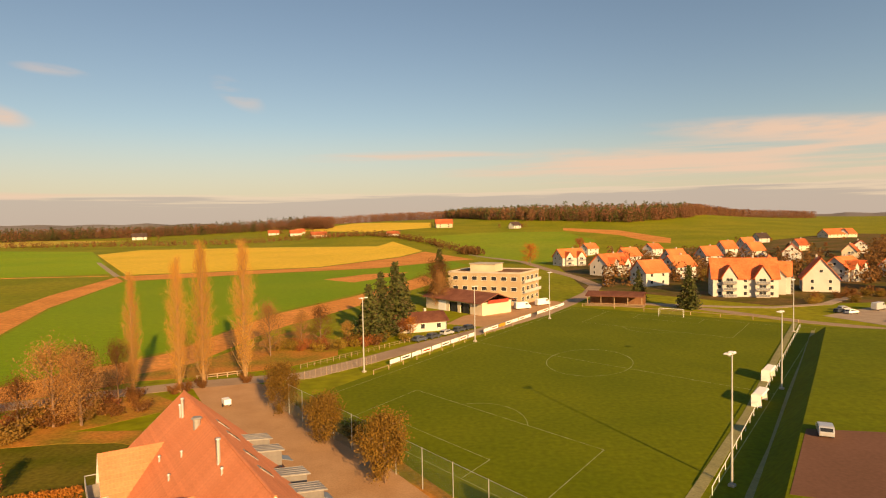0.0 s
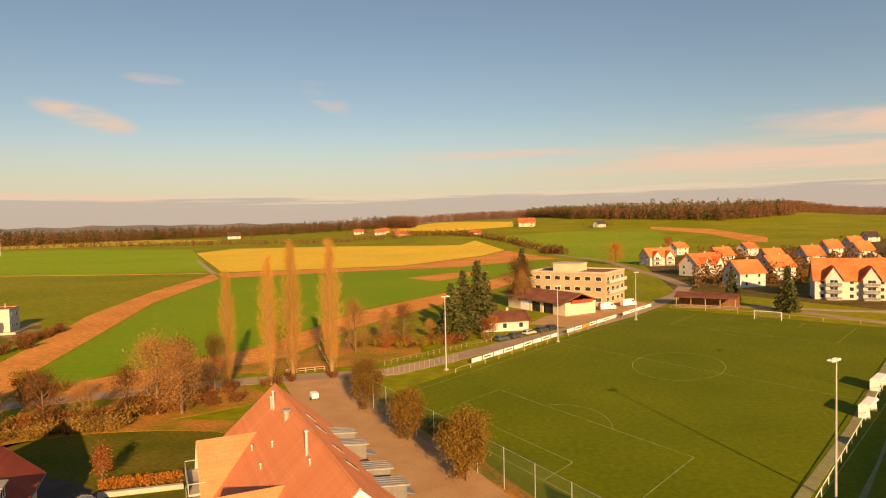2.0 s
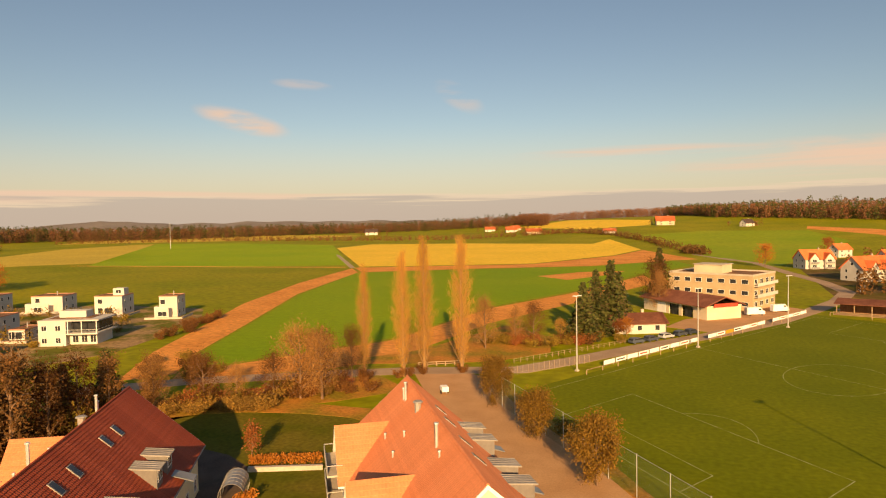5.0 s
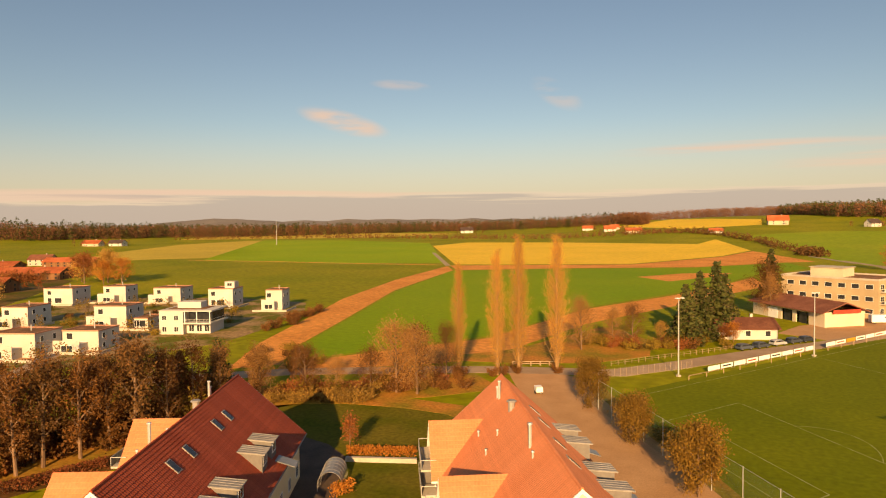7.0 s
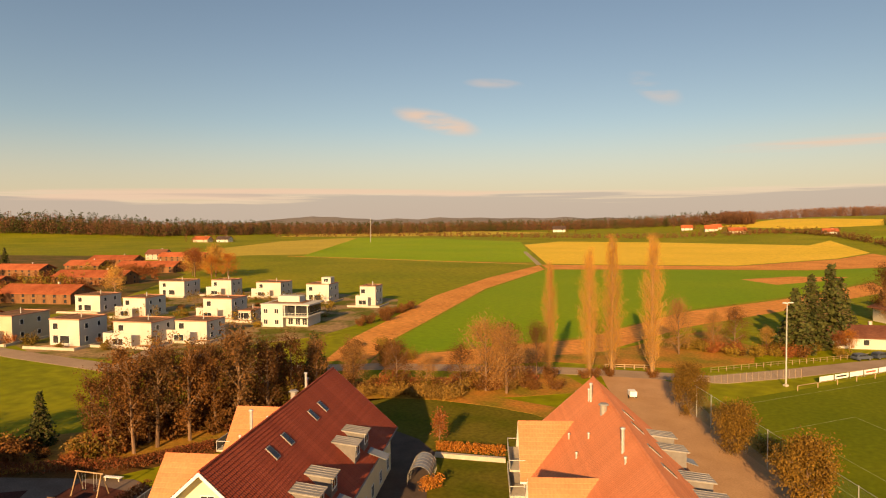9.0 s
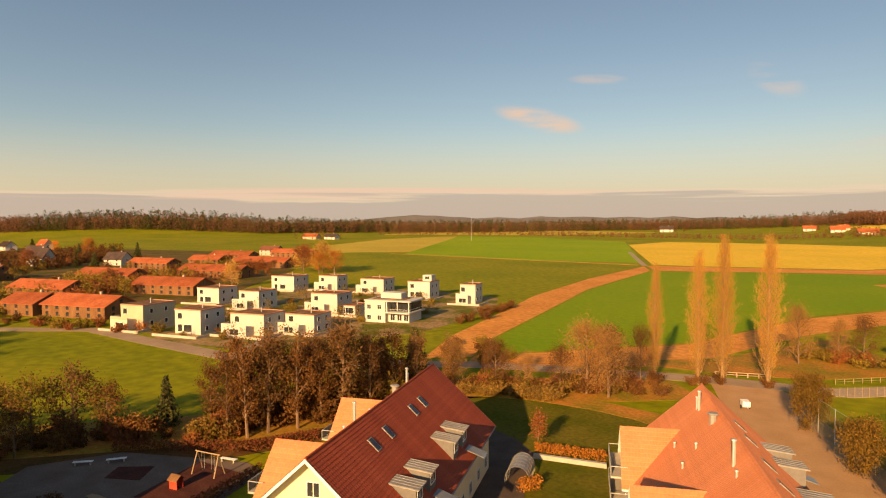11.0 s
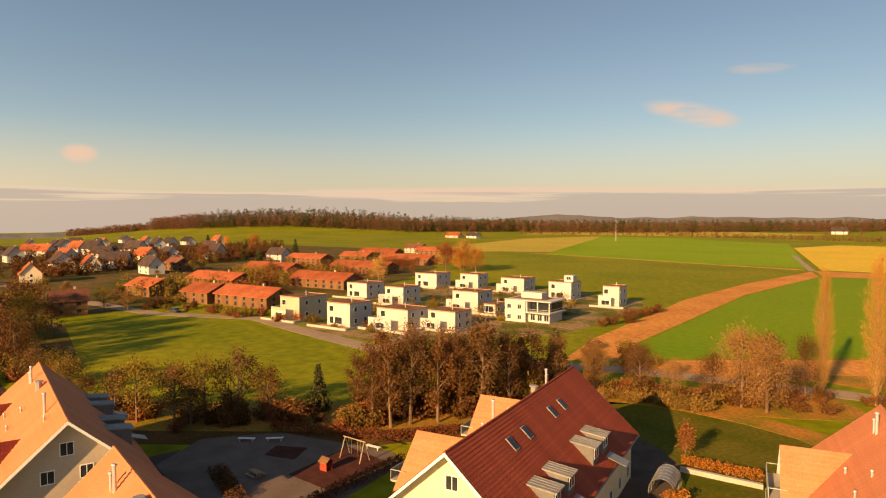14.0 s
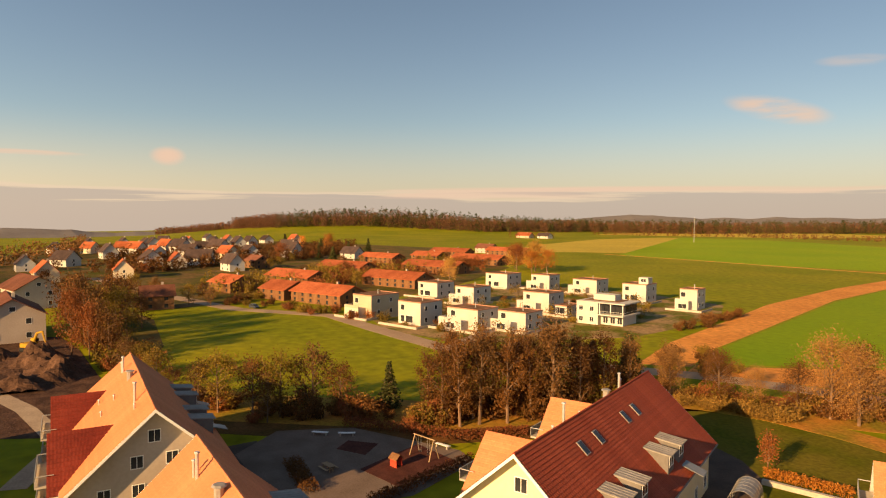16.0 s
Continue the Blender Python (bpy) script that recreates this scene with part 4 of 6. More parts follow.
part("roof_deck", boxes((-13, -2, 1, 8, 6.75, 6.85)), FLATROOF, villa)
part("roof_room", boxes((-11, -4, 3, 7, 6.85, 8.6)), RENDER_WHITE, villa)
part("railing", boxes((-7.0, 1.2, -2.4, -2.34, 4.2, 4.28), (1.14, 1.2, -2.34, 9.4, 4.2, 4.28), *[(-7 + 1.02 * i, -6.95 + 1.02 * i, -2.4, -2.34, 3.3, 4.2) for i in range(9)]), STEEL, villa)
for xx in (-6.5, -3, 0.8):
    part("column", tube(bmesh.new(), [(xx, -2.0, 3.3), (xx, -2.0, 6.4)], [0.12, 0.12], 8), WHITE, villa)
for xx in (-12.5, -9.0):
    for z in (1.5, 4.7):
        window(villa, pose(xx, -2, z, 0, 0, 180), 1.4, 1.5)
for xx in (-5.5, -3.2, -1):
    window(villa, pose(xx, 0, 1.5, 0, 0, 180), 1.6, 2.0)


# ---- pitched-roof houses farther off ----
def gabled(label, L, W, wall_h, ridge, wall, tiles, m, group, storeys=2, gable_side=False, few=False):
    t = thing("house", label, "house", m, group)
    hw, ov = W / 2, W / 2 + 0.6
    trim = TIMBER if wall is TIMBER else WHITE
    tn = (ridge - wall_h) / hw
    part("wall", prism([(-hw, 0), (-hw, wall_h), (0, ridge - 0.15), (hw, wall_h), (hw, 0)], "x", -L / 2, L / 2), wall, t)
    rf = part("roof", prism([(-ov, ridge + 0.1 - tn * ov), (0, ridge + 0.1), (ov, ridge + 0.1 - tn * ov), (ov, ridge - 0.15 - tn * ov), (0, ridge - 0.15), (-ov, ridge - 0.15 - tn * ov)], "x", -L / 2 - 0.7, L / 2 + 0.7), tiles, t)
    part("chimney", boxes((L * 0.15, L * 0.15 + 0.7, 0.4, 1.1, ridge - 1.5, ridge + 0.9)), RENDER_GREY, rf)
    sh = wall_h / storeys
    n = 2 if few else max(2, int(L / 4.5))
    for s in range(storeys):
        z = sh * (s + 0.52)
        for i in range(n):
            xx = -L / 2 + L * (i + 0.5) / n
            window(t, pose(xx, -hw, z, 0, 0, 180), 1.4, 1.5, plain=True, frame=trim)
            window(t, pose(xx, hw, z, 0, 0, 0), 1.4, 1.5, plain=True, frame=trim)
        for yy in ((0.1,) if few else (-W * 0.24, W * 0.24)):
            window(t, pose(L / 2, yy, z, 0, 0, -90), 1.3, 1.5, plain=True, frame=trim)
            window(t, pose(-L / 2, yy, z, 0, 0, 90), 1.3, 1.5, plain=True, frame=trim)
    for sx, a in () if few else ((1, -90), (-1, 90)):
        window(t, pose(sx * L / 2, 0, wall_h + (ridge - wall_h) * 0.35, 0, 0, a), 1.4, 1.3, plain=True, frame=trim)
    if gable_side:
        for xx in (-L * 0.25, L * 0.25):
            gz = wall_h + (ridge - wall_h) * 0.62
            g = part("front_gable", prism([(xx - 2.6, 0), (xx - 2.6, wall_h), (xx, gz), (xx + 2.6, wall_h), (xx + 2.6, 0)], "y", -hw - 1.6, 0), wall, t)
            part("roof", prism([(xx - 3.2, wall_h - 0.35), (xx, gz + 0.3), (xx + 3.2, wall_h - 0.35), (xx + 3.2, wall_h - 0.6), (xx, gz + 0.05), (xx - 3.2, wall_h - 0.6)], "y", -hw - 2.2, -0.5), tiles, g)
            for s in range(storeys):
                window(g, pose(xx, -hw - 1.6, sh * (s + 0.52), 0, 0, 180), 2.6, 1.9, 1)
                balcony(g, xx - 2.4, xx + 2.4, -hw - 2.7, -hw - 1.6, sh * s + 0.25)
    return t


RED = [(-232, 72, 27, 10, 5, 8.5, 24), (-304, 79, 31, 10, 5, 8.5, 24), (-277, 119, 33, 10, 5, 8.5, 24), (-355, 121, 35, 10, 5, 8.5, 24), (-338, 169, 40, 10, 5, 8.5, 24), (-435, 213, 25, 10, 5, 8.5, 24),
       (-387, 228, 40, 10, 5, 8.5, 24), (-252, 61, 15, 10, 5, 8.5, 24), (-287, 47, 16, 10, 5, 8.5, 24), (-430, 173, 32, 10, 5, 8.5, 24), (-480, 256, 37, 10, 5, 8.5, 24), (-473, 308, 40, 10, 5, 8.5, 24)]
for i, (x, y, L, W, wh, rh, az) in enumerate(RED):
    gabled("low brown timber terrace with a shallow rust-red roof", L, W * 1.3, wh - 0.8, rh - 1.5, TIMBER, TILE_RUST, pose(x, y, land(x, y), 0, 0, az), "red-roofed terraces")
for x, y, L, W, wh, rh, az in ((-514, 310, 18, 10, 5, 8.5, 24), (-241.6, 14.5, 10, 9, 5, 8, 91), (-199.6, -23.1, 22, 14, 7, 11, 10), (-265.8, -24.5, 20, 14, 7, 11, 20), (-414, 82.7, 16, 10, 5, 8, 12)):
    # grey render on the two larger houses imitates walls in shade
    gabled("brown-roofed house with timber-clad walls", L, W, wh, rh, TIMBER if L < 17 else RENDER_GREY, TILE_BROWN, pose(x, y, land(x, y), 0, 0, az), "village houses")
RIGHT = [(93.8, 296.2, 13, 11, 6.5, 11.5, 23), (118.3, 327.5, 13, 11, 6.5, 11.5, 23), (139, 391.5, 12, 10, 6.5, 11.5, 23), (83.4, 431, 18, 12, 6, 11, 22), (91.2, 354.8, 20, 12, 6, 11.5, 37),
         (122.6, 431, 14, 10, 6, 11, 32), (167.9, 412, 13, 10, 6.5, 12, 23), (215.1, 494, 13, 10, 6.5, 12, 23), (219.3, 460, 13, 10, 6.5, 12, 23), (258.9, 555, 13, 10, 6.5, 12, 23),
         (230.1, 429, 13, 11, 6.5, 12, 63), (187, 303.5, 16, 12, 6, 11, 33), (324.1, 506, 13, 10, 6, 10, 64), (221, 315.6, 14, 11, 6, 11, 34), (184.2, 251.5, 14, 11, 6, 11, 54),
         (167.7, 521, 12, 10, 6, 10, 33), (122.1, 545, 12, 10, 6, 10, 32)]
for x, y, L, W, wh, rh, az in RIGHT:
    gabled("white house with a steep orange tiled roof", L, W, wh, rh, RENDER_WHITE, TILE_FAR, pose(x, y, land(x, y), 0, 0, az), "white gabled houses", gable_side=L > 15)
gabled("white apartment house with an orange roof, gables and balconies", 23, 12, 7.5, 14.5, RENDER_WHITE, TILE_FAR, pose(115.8, 251.5, 0, 0, 0, -14.7), "white gabled houses", 3, True)
gabled("white apartment wing with an orange roof and gables", 20, 13, 7.5, 14.5, RENDER_WHITE, TILE_FAR, pose(131, 262, 0, 0, 0, 62), "white gabled houses", 3, True)
gabled("white house with a steep red roof and a tall gable wall", 15, 13, 5.5, 13.5, RENDER_WHITE, TILE_FAR, pose(152.8, 263.9, 0, 0, 0, 65.3), "white gabled houses", 2)
gabled("long red-roofed hall in the village", 40, 16, 6, 12, RENDER_CREAM, TILE_FAR, pose(459, 757, land(447, 647), 0, 0, 13.4), "village houses")

proto = [gabled("village house with a %s roof" % n, 13, 10, 5, 10, w, tl, pose(-640, -40 + 26 * i, 0, 0, 0, 20 + 20 * i), "village houses", few=True)
         for i, (n, w, tl) in enumerate((("dark brown", RENDER_WHITE, TILE_DARK), ("red", RENDER_CREAM, TILE_RUST), ("rust", RENDER_WHITE, TILE_RUST)))]
VILLAGE = [(-778, 36.7, 12), (-883, 61.7, 61), (-816, 83.9, 12), (-954, 123.9, 12), (-847, 133.4, 12), (-756, 143.1, 22), (-825, 176.2, 13), (-509, 79.8, 22), (-560, 57.3, 52), (-667, 48.8, 32), (-536, 100.9, 12),
           (-648, 80.8, 72), (-811, 208.1, 13), (-397.9, 65.1, 12), (-438, 38, 2), (-457, 54.1, 62), (-447, 23.4, 12), (-374, 6.6, 1), (-485, 169.8, 33), (-630, 21.7, 41), (-554, -0.1, 11), (-477, -24.5, 41), (-363, -27.1, 11), (-443, -43.1, 10), (-536, 31.5, 21)]
for i, (x, y, a) in enumerate(VILLAGE):
    copy_thing(proto[(0, 0, 1, 0, 2)[i % 5]], pose(x, y, land(x, y) - 0.1, 0, 0, a) @ Matrix.Diagonal((random.uniform(0.85, 1.3), random.uniform(0.9, 1.2), random.uniform(0.9, 1.15), 1)))
for i, (x, y) in enumerate(((-686, -16), (-695, 12.9), (-700, 39.3), (-709, 68.9), (-705, 97), (-710, 122.3), (-629, 57.6), (-613, 88.2), (-517, 129), (-572, 141.8))):
    copy_thing(proto[0], pose(x, y, land(x, y) - 0.1, 0, 0, 8 if i < 6 else 30) @ Matrix.Diagonal((1.3, 1.15, 1.25, 1)))
for i in range(16):  # the far end of the village behind the white houses
    x, y = random.uniform(235, 640), random.uniform(376, 795)
    if x > y * 0.43 and x < y * 0.95:
        copy_thing(proto[(0, 1, 0, 1, 2)[i % 5]], pose(x, y, land(x, y) - 0.1, 0, 0, random.choice((20, 110, 50))) @ Matrix.Diagonal((random.uniform(0.85, 1.2), random.uniform(0.9, 1.2), 1, 1)))
FARMS = [(1, 1143, 2.2, 1.5, 12), (-275.8, 1856, 1, 1, 19), (-331.4, 1267, 1.5, 1, 19), (-270.1, 1223, 1.3, 1, 39), (-606, 1294, 2, 1.3, 29), (-261.6, 1151, 1.5, 1.1, 19), (-199.8, 1040, 1.8, 0.9, 19),
         (117.9, 1071, 1.3, 1.1, 41), (-75, 960, 1.3, 0.7, 19), (-859, 590, 2, 0.9, 15), (-831, 608, 1.6, 0.9, 15)]
for i, (x, y, sl, sh, a) in enumerate(FARMS):
    copy_thing(proto[(i * 2 + 1) % 3], pose(x, y, land(x, y) - 0.1, 0, 0, a) @ Matrix.Diagonal((sl, 1.2, sh, 1)))

# ---- office block, garages and shed beside the pitch ----
office = thing("office_block", "ochre three-storey flat-roofed office block with window bands", "building", pose(27.3, 232, 0, 0, 0, 62.8))
part("wall", boxes((0, 20, 0, 29, 0, 11.4)), RENDER_OCHRE, office)
part("parapet", boxes((-0.15, 20.15, -0.15, 0.2, 11.4, 12.0), (-0.15, 20.15, 28.8, 29.15, 11.4, 12.0), (-0.15, 0.2, 0.2, 28.8, 11.4, 12.0), (19.8, 20.15, 0.2, 28.8, 11.4, 12.0)), CONCRETE, office)
part("roof", boxes((0.2, 19.8, 0.2, 28.8, 11.4, 11.55)), FLATROOF, office)
part("roof_room", boxes((5, 13, 12, 22, 11.55, 14.4)), RENDER_CREAM, office)
part("roof_slab", boxes((4.6, 13.4, 11.6, 22.4, 14.4, 14.6)), CONCRETE, office)
for s in range(3):
    z = 2.1 + 3.7 * s
    for i in range(7):
        window(office, pose(0, 2.5 + 3.9 * i, z, 0, 0, 90), 2.2, 1.5, 1, plain=True)
    for i in range(4):
        window(office, pose(2.6 + 4.9 * i, 0, z, 0, 0, 180), 2.6, 1.6, 1)
    if s:
        part("balcony", boxes((1, 19, -1.3, 0, z - 1.5, z - 1.3), (1, 19, -1.3, -1.2, z - 1.3, z - 0.4)), RENDER_WHITE, office)
gar = thing("garage_hall", "low garage hall with a brown-red roof and tall openings", "building", pose(12.1, 208.7, 0, 0, 0, 38.5))
part("wall", boxes((0, 13, 0, 0.3, 0, 4.2), (12.7, 13, 0.3, 30, 0, 4.2), (0, 12.7, 29.7, 30, 0, 4.2), (0, 0.3, 0.3, 6, 0, 4.2), (0, 0.3, 11, 12.5, 0, 4.2), (0, 0.3, 17, 18.5, 0, 4.2), (0, 0.3, 23, 29.7, 0, 4.2), (0, 0.3, 6, 11, 3.4, 4.2), (0, 0.3, 12.5, 17, 3.4, 4.2), (0, 0.3, 18.5, 23, 3.4, 4.2)), RENDER_CREAM, gar)
part("roof", prism([(-1.4, 4.2), (6.5, 6.9), (14.2, 4.2), (14.2, 3.95), (6.5, 6.6), (-1.4, 3.95)], "y", -0.8, 30.8), TILE_BROWN, gar)
part("end_fascia", boxes((2.0, 11.0, -0.9, -0.82, 3.9, 4.9)), RED_PAINT, gar)
for k in (7, 13.2):
    part("door", boxes((0.35, 0.45, k, k + 3.2, 0, 3.4)), GLASS, gar)
part("door", boxes((-0.1, 0.0, 18.6, 22.9, 0, 3.3)), WHITE, gar)
shed = gabled("white shed with a low brown tiled roof", 14.5, 9, 3.0, 5.0, RENDER_WHITE, TILE_BROWN, pose(-7.9, 185, 0, 0, 0, 21.6), "village houses", 1)
club = thing("club_house", "open timber club shelter with a brown roof beside the pitch", "shelter", pose(61.4, 231.1, 0, 0, 0, -23))
part("roof", prism([(-6, 3.6), (0, 4.8), (6, 3.6), (6, 3.35), (0, 4.5), (-6, 3.35)], "x", -10, 10), TILE_BROWN, club)
part("wall", boxes((-9.5, 9.5, 1.0, 5.2, 0.1, 3.6)), TIMBER, club)
for xx in (-9.3, -4.6, 0, 4.6, 9.3):
    part("post", boxes((xx - 0.12, xx + 0.12, -5.2, -4.96, 0, 3.5)), WOOD, club)
part("deck", boxes((-10, 10, -6, 5.4, 0, 0.1)), WOOD, club)
part("railing", boxes((-10, 10, -6, -5.9, 0.9, 1.0), (-10, 10, -6, -5.9, 0.45, 0.55), *[(-10 + 2 * i, -9.9 + 2 * i, -5.98, -5.92, 0.1, 0.9) for i in range(11)]), WOOD, club)


# ---- trees and shrubs ----
rng = np.random.default_rng(7)


def leaf_mesh(name, centres, size, material, spread=0.0, flat=0.0, tall=1.0):
    """One mesh of small leaf quads round the given centres."""
    c = np.asarray(centres, float)
    n = len(c)
    c = c + rng.normal(0, 1, (n, 3)) * spread
    a = rng.normal(0, 1, (n, 3))
    a[:, 2] *= 1 - flat
    a[:, 2] += np.sign(a[:, 2]) * (tall - 1)
    a /= np.linalg.norm(a, axis=1)[:, None]
    b = np.cross(a, rng.normal(0, 1, (n, 3)))
    b /= np.linalg.norm(b, axis=1)[:, None] + 1e-9
    s = size * rng.uniform(0.55, 1.25, (n, 1))
    a, b = a * s * tall, b * s * 0.62 / math.sqrt(tall)
    v = np.stack([c - a, c - b * 0.9 + a * 0.1, c + a, c + b * 0.9 + a * 0.1], 1).reshape(-1, 3)
    me = bpy.data.meshes.new(name)
    me.from_pydata(v.tolist(), [], [(4 * i, 4 * i + 1, 4 * i + 2, 4 * i + 3) for i in range(n)])
    me.materials.append(material)
    return me


def bough(start, direction, length, bend, steps=4):
    pts = [Vector(start)]
    d = Vector(direction).normalized()
    for _ in range(steps):
        d = (d + Vector(rng.normal(0, 0.12, 3)) + Vector((0, 0, bend))).normalized()
        pts.append(pts[-1] + d * length / steps)
    return pts


def broadleaf(name, label, h, r, material, leaves, size, base=0.25, bark=None, spread=0.5, limbs=11, slim=1.0, group=""):
    """A deciduous tree: tapered trunk, limbs, twigs, and leaves gathered round the twigs."""
    t = thing(name, label, "tree", pose(0, 0, -50), group)
    bm = bmesh.new()
    top = h * 0.8
    lean = rng.normal(0, 0.02, 2)
    trunk = [(lean[0] * z, lean[1] * z, z) for z in np.linspace(-0.2, top, 6)]
    tube(bm, trunk, [0.028 * h * (1 - 0.85 * i / 5) * 0.6 + 0.02 for i in range(6)], 7)
    tips = []
    for i in range(limbs):
        f = (i + 0.5) / limbs
        z = h * (base + (0.78 - base) * f)
        a = i * 2.4 + rng.uniform(-0.4, 0.4)
        prof = math.sin(math.pi * (0.22 + 0.70 * f)) ** 0.8
        ln = r * prof * rng.uniform(0.8, 1.15)
        pts = bough((lean[0] * z, lean[1] * z, z), (math.cos(a), math.sin(a), 0.55 * slim), ln * 1.1, 0.12)
        tube(bm, pts, [0.012 * h * (1 - 0.8 * k / 4) * 0.6 + 0.012 for k in range(5)], 5)
        for k in (2, 3, 4):
            for _ in range(2):
                dd = Vector((math.cos(a), math.sin(a), 0.5)) + Vector(rng.normal(0, 0.7, 3))
                tw = bough(pts[k], dd, ln * 0.42, 0.1, 2)
                tube(bm, tw, [0.03, 0.022, 0.01], 3)
                tips += [tw[1], tw[2], tw[1].lerp(tw[2], 0.5), pts[k]]
    for k in range(10):
        tw = bough((lean[0] * top, lean[1] * top, top * rng.uniform(0.8, 1)), Vector(rng.normal(0, 0.5, 3)) + Vector((0, 0, 1)), h * 0.2, 0.1, 2)
        tube(bm, tw, [0.03, 0.02, 0.01], 3)
        tips += [tw[1], tw[2]]
    part("trunk", bm, bark or BARK, t)
    tips = np.array([tuple(p) for p in tips])
    c = tips[rng.integers(0, len(tips), leaves)]
    mesh_part("crown", leaf_mesh("crown", c, size, material, spread * r / 3), material, t)
    return t


def poplar(name, label, h, r, leaves=13000):
    t = thing(name, label, "tree", pose(0, 0, -50), "poplars")
    bm = bmesh.new()
    tube(bm, [(0, 0, -0.2), (0.1, 0, h * 0.3), (0, 0.1, h * 0.65), (0, 0, h * 0.97)], [0.34, 0.25, 0.14, 0.03], 7)
    pts = []
    for i in range(130):
        f = (i + 0.5) / 130
        z = h * (0.015 + 0.865 * f)
        a = i * 2.4
        wide = r * (0.55 + 0.45 * math.sin(math.pi * min(1, f * 1.15))) * (1 - 0.75 * max(0, f - 0.6) / 0.4)
        ln = h * 0.17 * (1 - 0.4 * f)
        dirn = Vector((math.cos(a) * wide / ln, math.sin(a) * wide / ln, 1.0))
        b = bough((0, 0, z), dirn, ln, 0.10, 3)
        tube(bm, b, [0.06, 0.045, 0.028, 0.012], 4)
        for k in (1, 2, 3):
            for _ in range(2):
                tw = bough(b[k], dirn + Vector(rng.normal(0, 0.35, 3)), ln * 0.35, 0.1, 2)
                tube(bm, tw, [0.022, 0.016, 0.008], 3)
                pts += [tw[1], tw[2]]
            pts += [b[k]]
    part("trunk", bm, BARK_PALE, t)
    c = np.array([tuple(p) for p in pts])
    c = c[rng.integers(0, len(c), leaves)]
    mesh_part("crown", leaf_mesh("crown", c, 0.072, L_TWIG, 0.27, tall=2.5), L_TWIG, t)
    return t


def spruce(name, label, h, r, material=None):
    t = thing(name, label, "tree", pose(0, 0, -50), "conifers")
    bm = bmesh.new()
    tube(bm, [(0, 0, -0.2), (0, 0, h * 0.5), (0, 0, h)], [0.02 * h, 0.012 * h, 0.02], 7)
    c = []
    z = h * 0.06
    while z < h * 0.98:
        f = z / h
        rad = r * (1 - f) ** 0.85 * rng.uniform(0.8, 1.1) + 0.15
        n = max(4, int(9 * (1 - f) + 3))
        for k in range(n):
            a = math.tau * k / n + rng.uniform(-0.3, 0.3) + z
            rr = rad * rng.uniform(0.7, 1.15)
            tip = Vector((math.cos(a) * rr, math.sin(a) * rr, z - rr * 0.22))
            tube(bm, [(0, 0, z), tuple(tip * 0.55 + Vector((0, 0, z * 0.45 + 0.1))), tuple(tip)], [0.05, 0.035, 0.01], 3)
            m = max(5, int(rr * 7))
            for j in range(m):
                q = (j + 1) / m
                sp = 0.35 * rr * (1 - q * 0.6) * 0.5
                c.append((tip.x * q + rng.normal(0, sp * 0.6), tip.y * q + rng.normal(0, sp * 0.6), z + (tip.z - z) * q - abs(rng.normal(0, 0.15))))
        z += max(0.25, h * 0.028 * (1 - 0.4 * f))
    part("trunk", bm, BARK, t)
    mesh_part("crown", leaf_mesh("crown", c, 0.34, material or L_SPRUCE, 0.1, flat=0.4), material or L_SPRUCE, t)
    return t


def shrub(name, label, h, r, material, leaves=760, size=0.21):
    t = thing(name, label, "shrub", pose(0, 0, -50), "shrubs")
    bm = bmesh.new()
    tips = []
    for i in range(9):
        a = i * 2.4
        b = bough((math.cos(a) * 0.15 * r, math.sin(a) * 0.15 * r, -0.1), (math.cos(a) * r / h, math.sin(a) * r / h, rng.uniform(0.7, 1.3)), h * rng.uniform(0.7, 1.05), 0.02, 4)
        tube(bm, b, [0.045, 0.035, 0.025, 0.018, 0.008], 4)
        tips += b[1:] + b[2:]
        for k in (2, 3, 4):
            for _ in range(1):
                tw = bough(b[k], Vector(rng.normal(0, 0.7, 3)) + Vector((0, 0, 0.5)), r * 0.5, 0, 2)
                tube(bm, tw, [0.018, 0.012, 0.006], 3)
                tips += tw[1:]
    part("stem", bm, BARK, t)
    c = np.array([tuple(p) for p in tips])[rng.integers(0, len(tips), leaves)]
    me = leaf_mesh("foliage", c, size, material, r * 0.2)
    mesh_part("foliage", me, material, t)
    return t


def place(proto, x, y, size=1.0, wide=1.0):
    return copy_thing(proto, pose(x, y, land(x, y), 0, 0, random.uniform(0, 360)) @ Matrix.Diagonal((size * wide, size * wide, size, 1)))


def plant(proto, spots, jitter=0.12):
    """Moves the first tree to its place and copies the rest."""
    for i, s in enumerate(spots):
        x, y, h = s[0], s[1], s[2]
        wide = s[3] if len(s) > 3 else 1.0
        k = h * random.uniform(1 - jitter, 1 + jitter)
        place(proto[i % len(proto)], x, y, k, wide)
    for p in proto:
        for o in (*p.children_recursive, p):
            bpy.data.objects.remove(o)


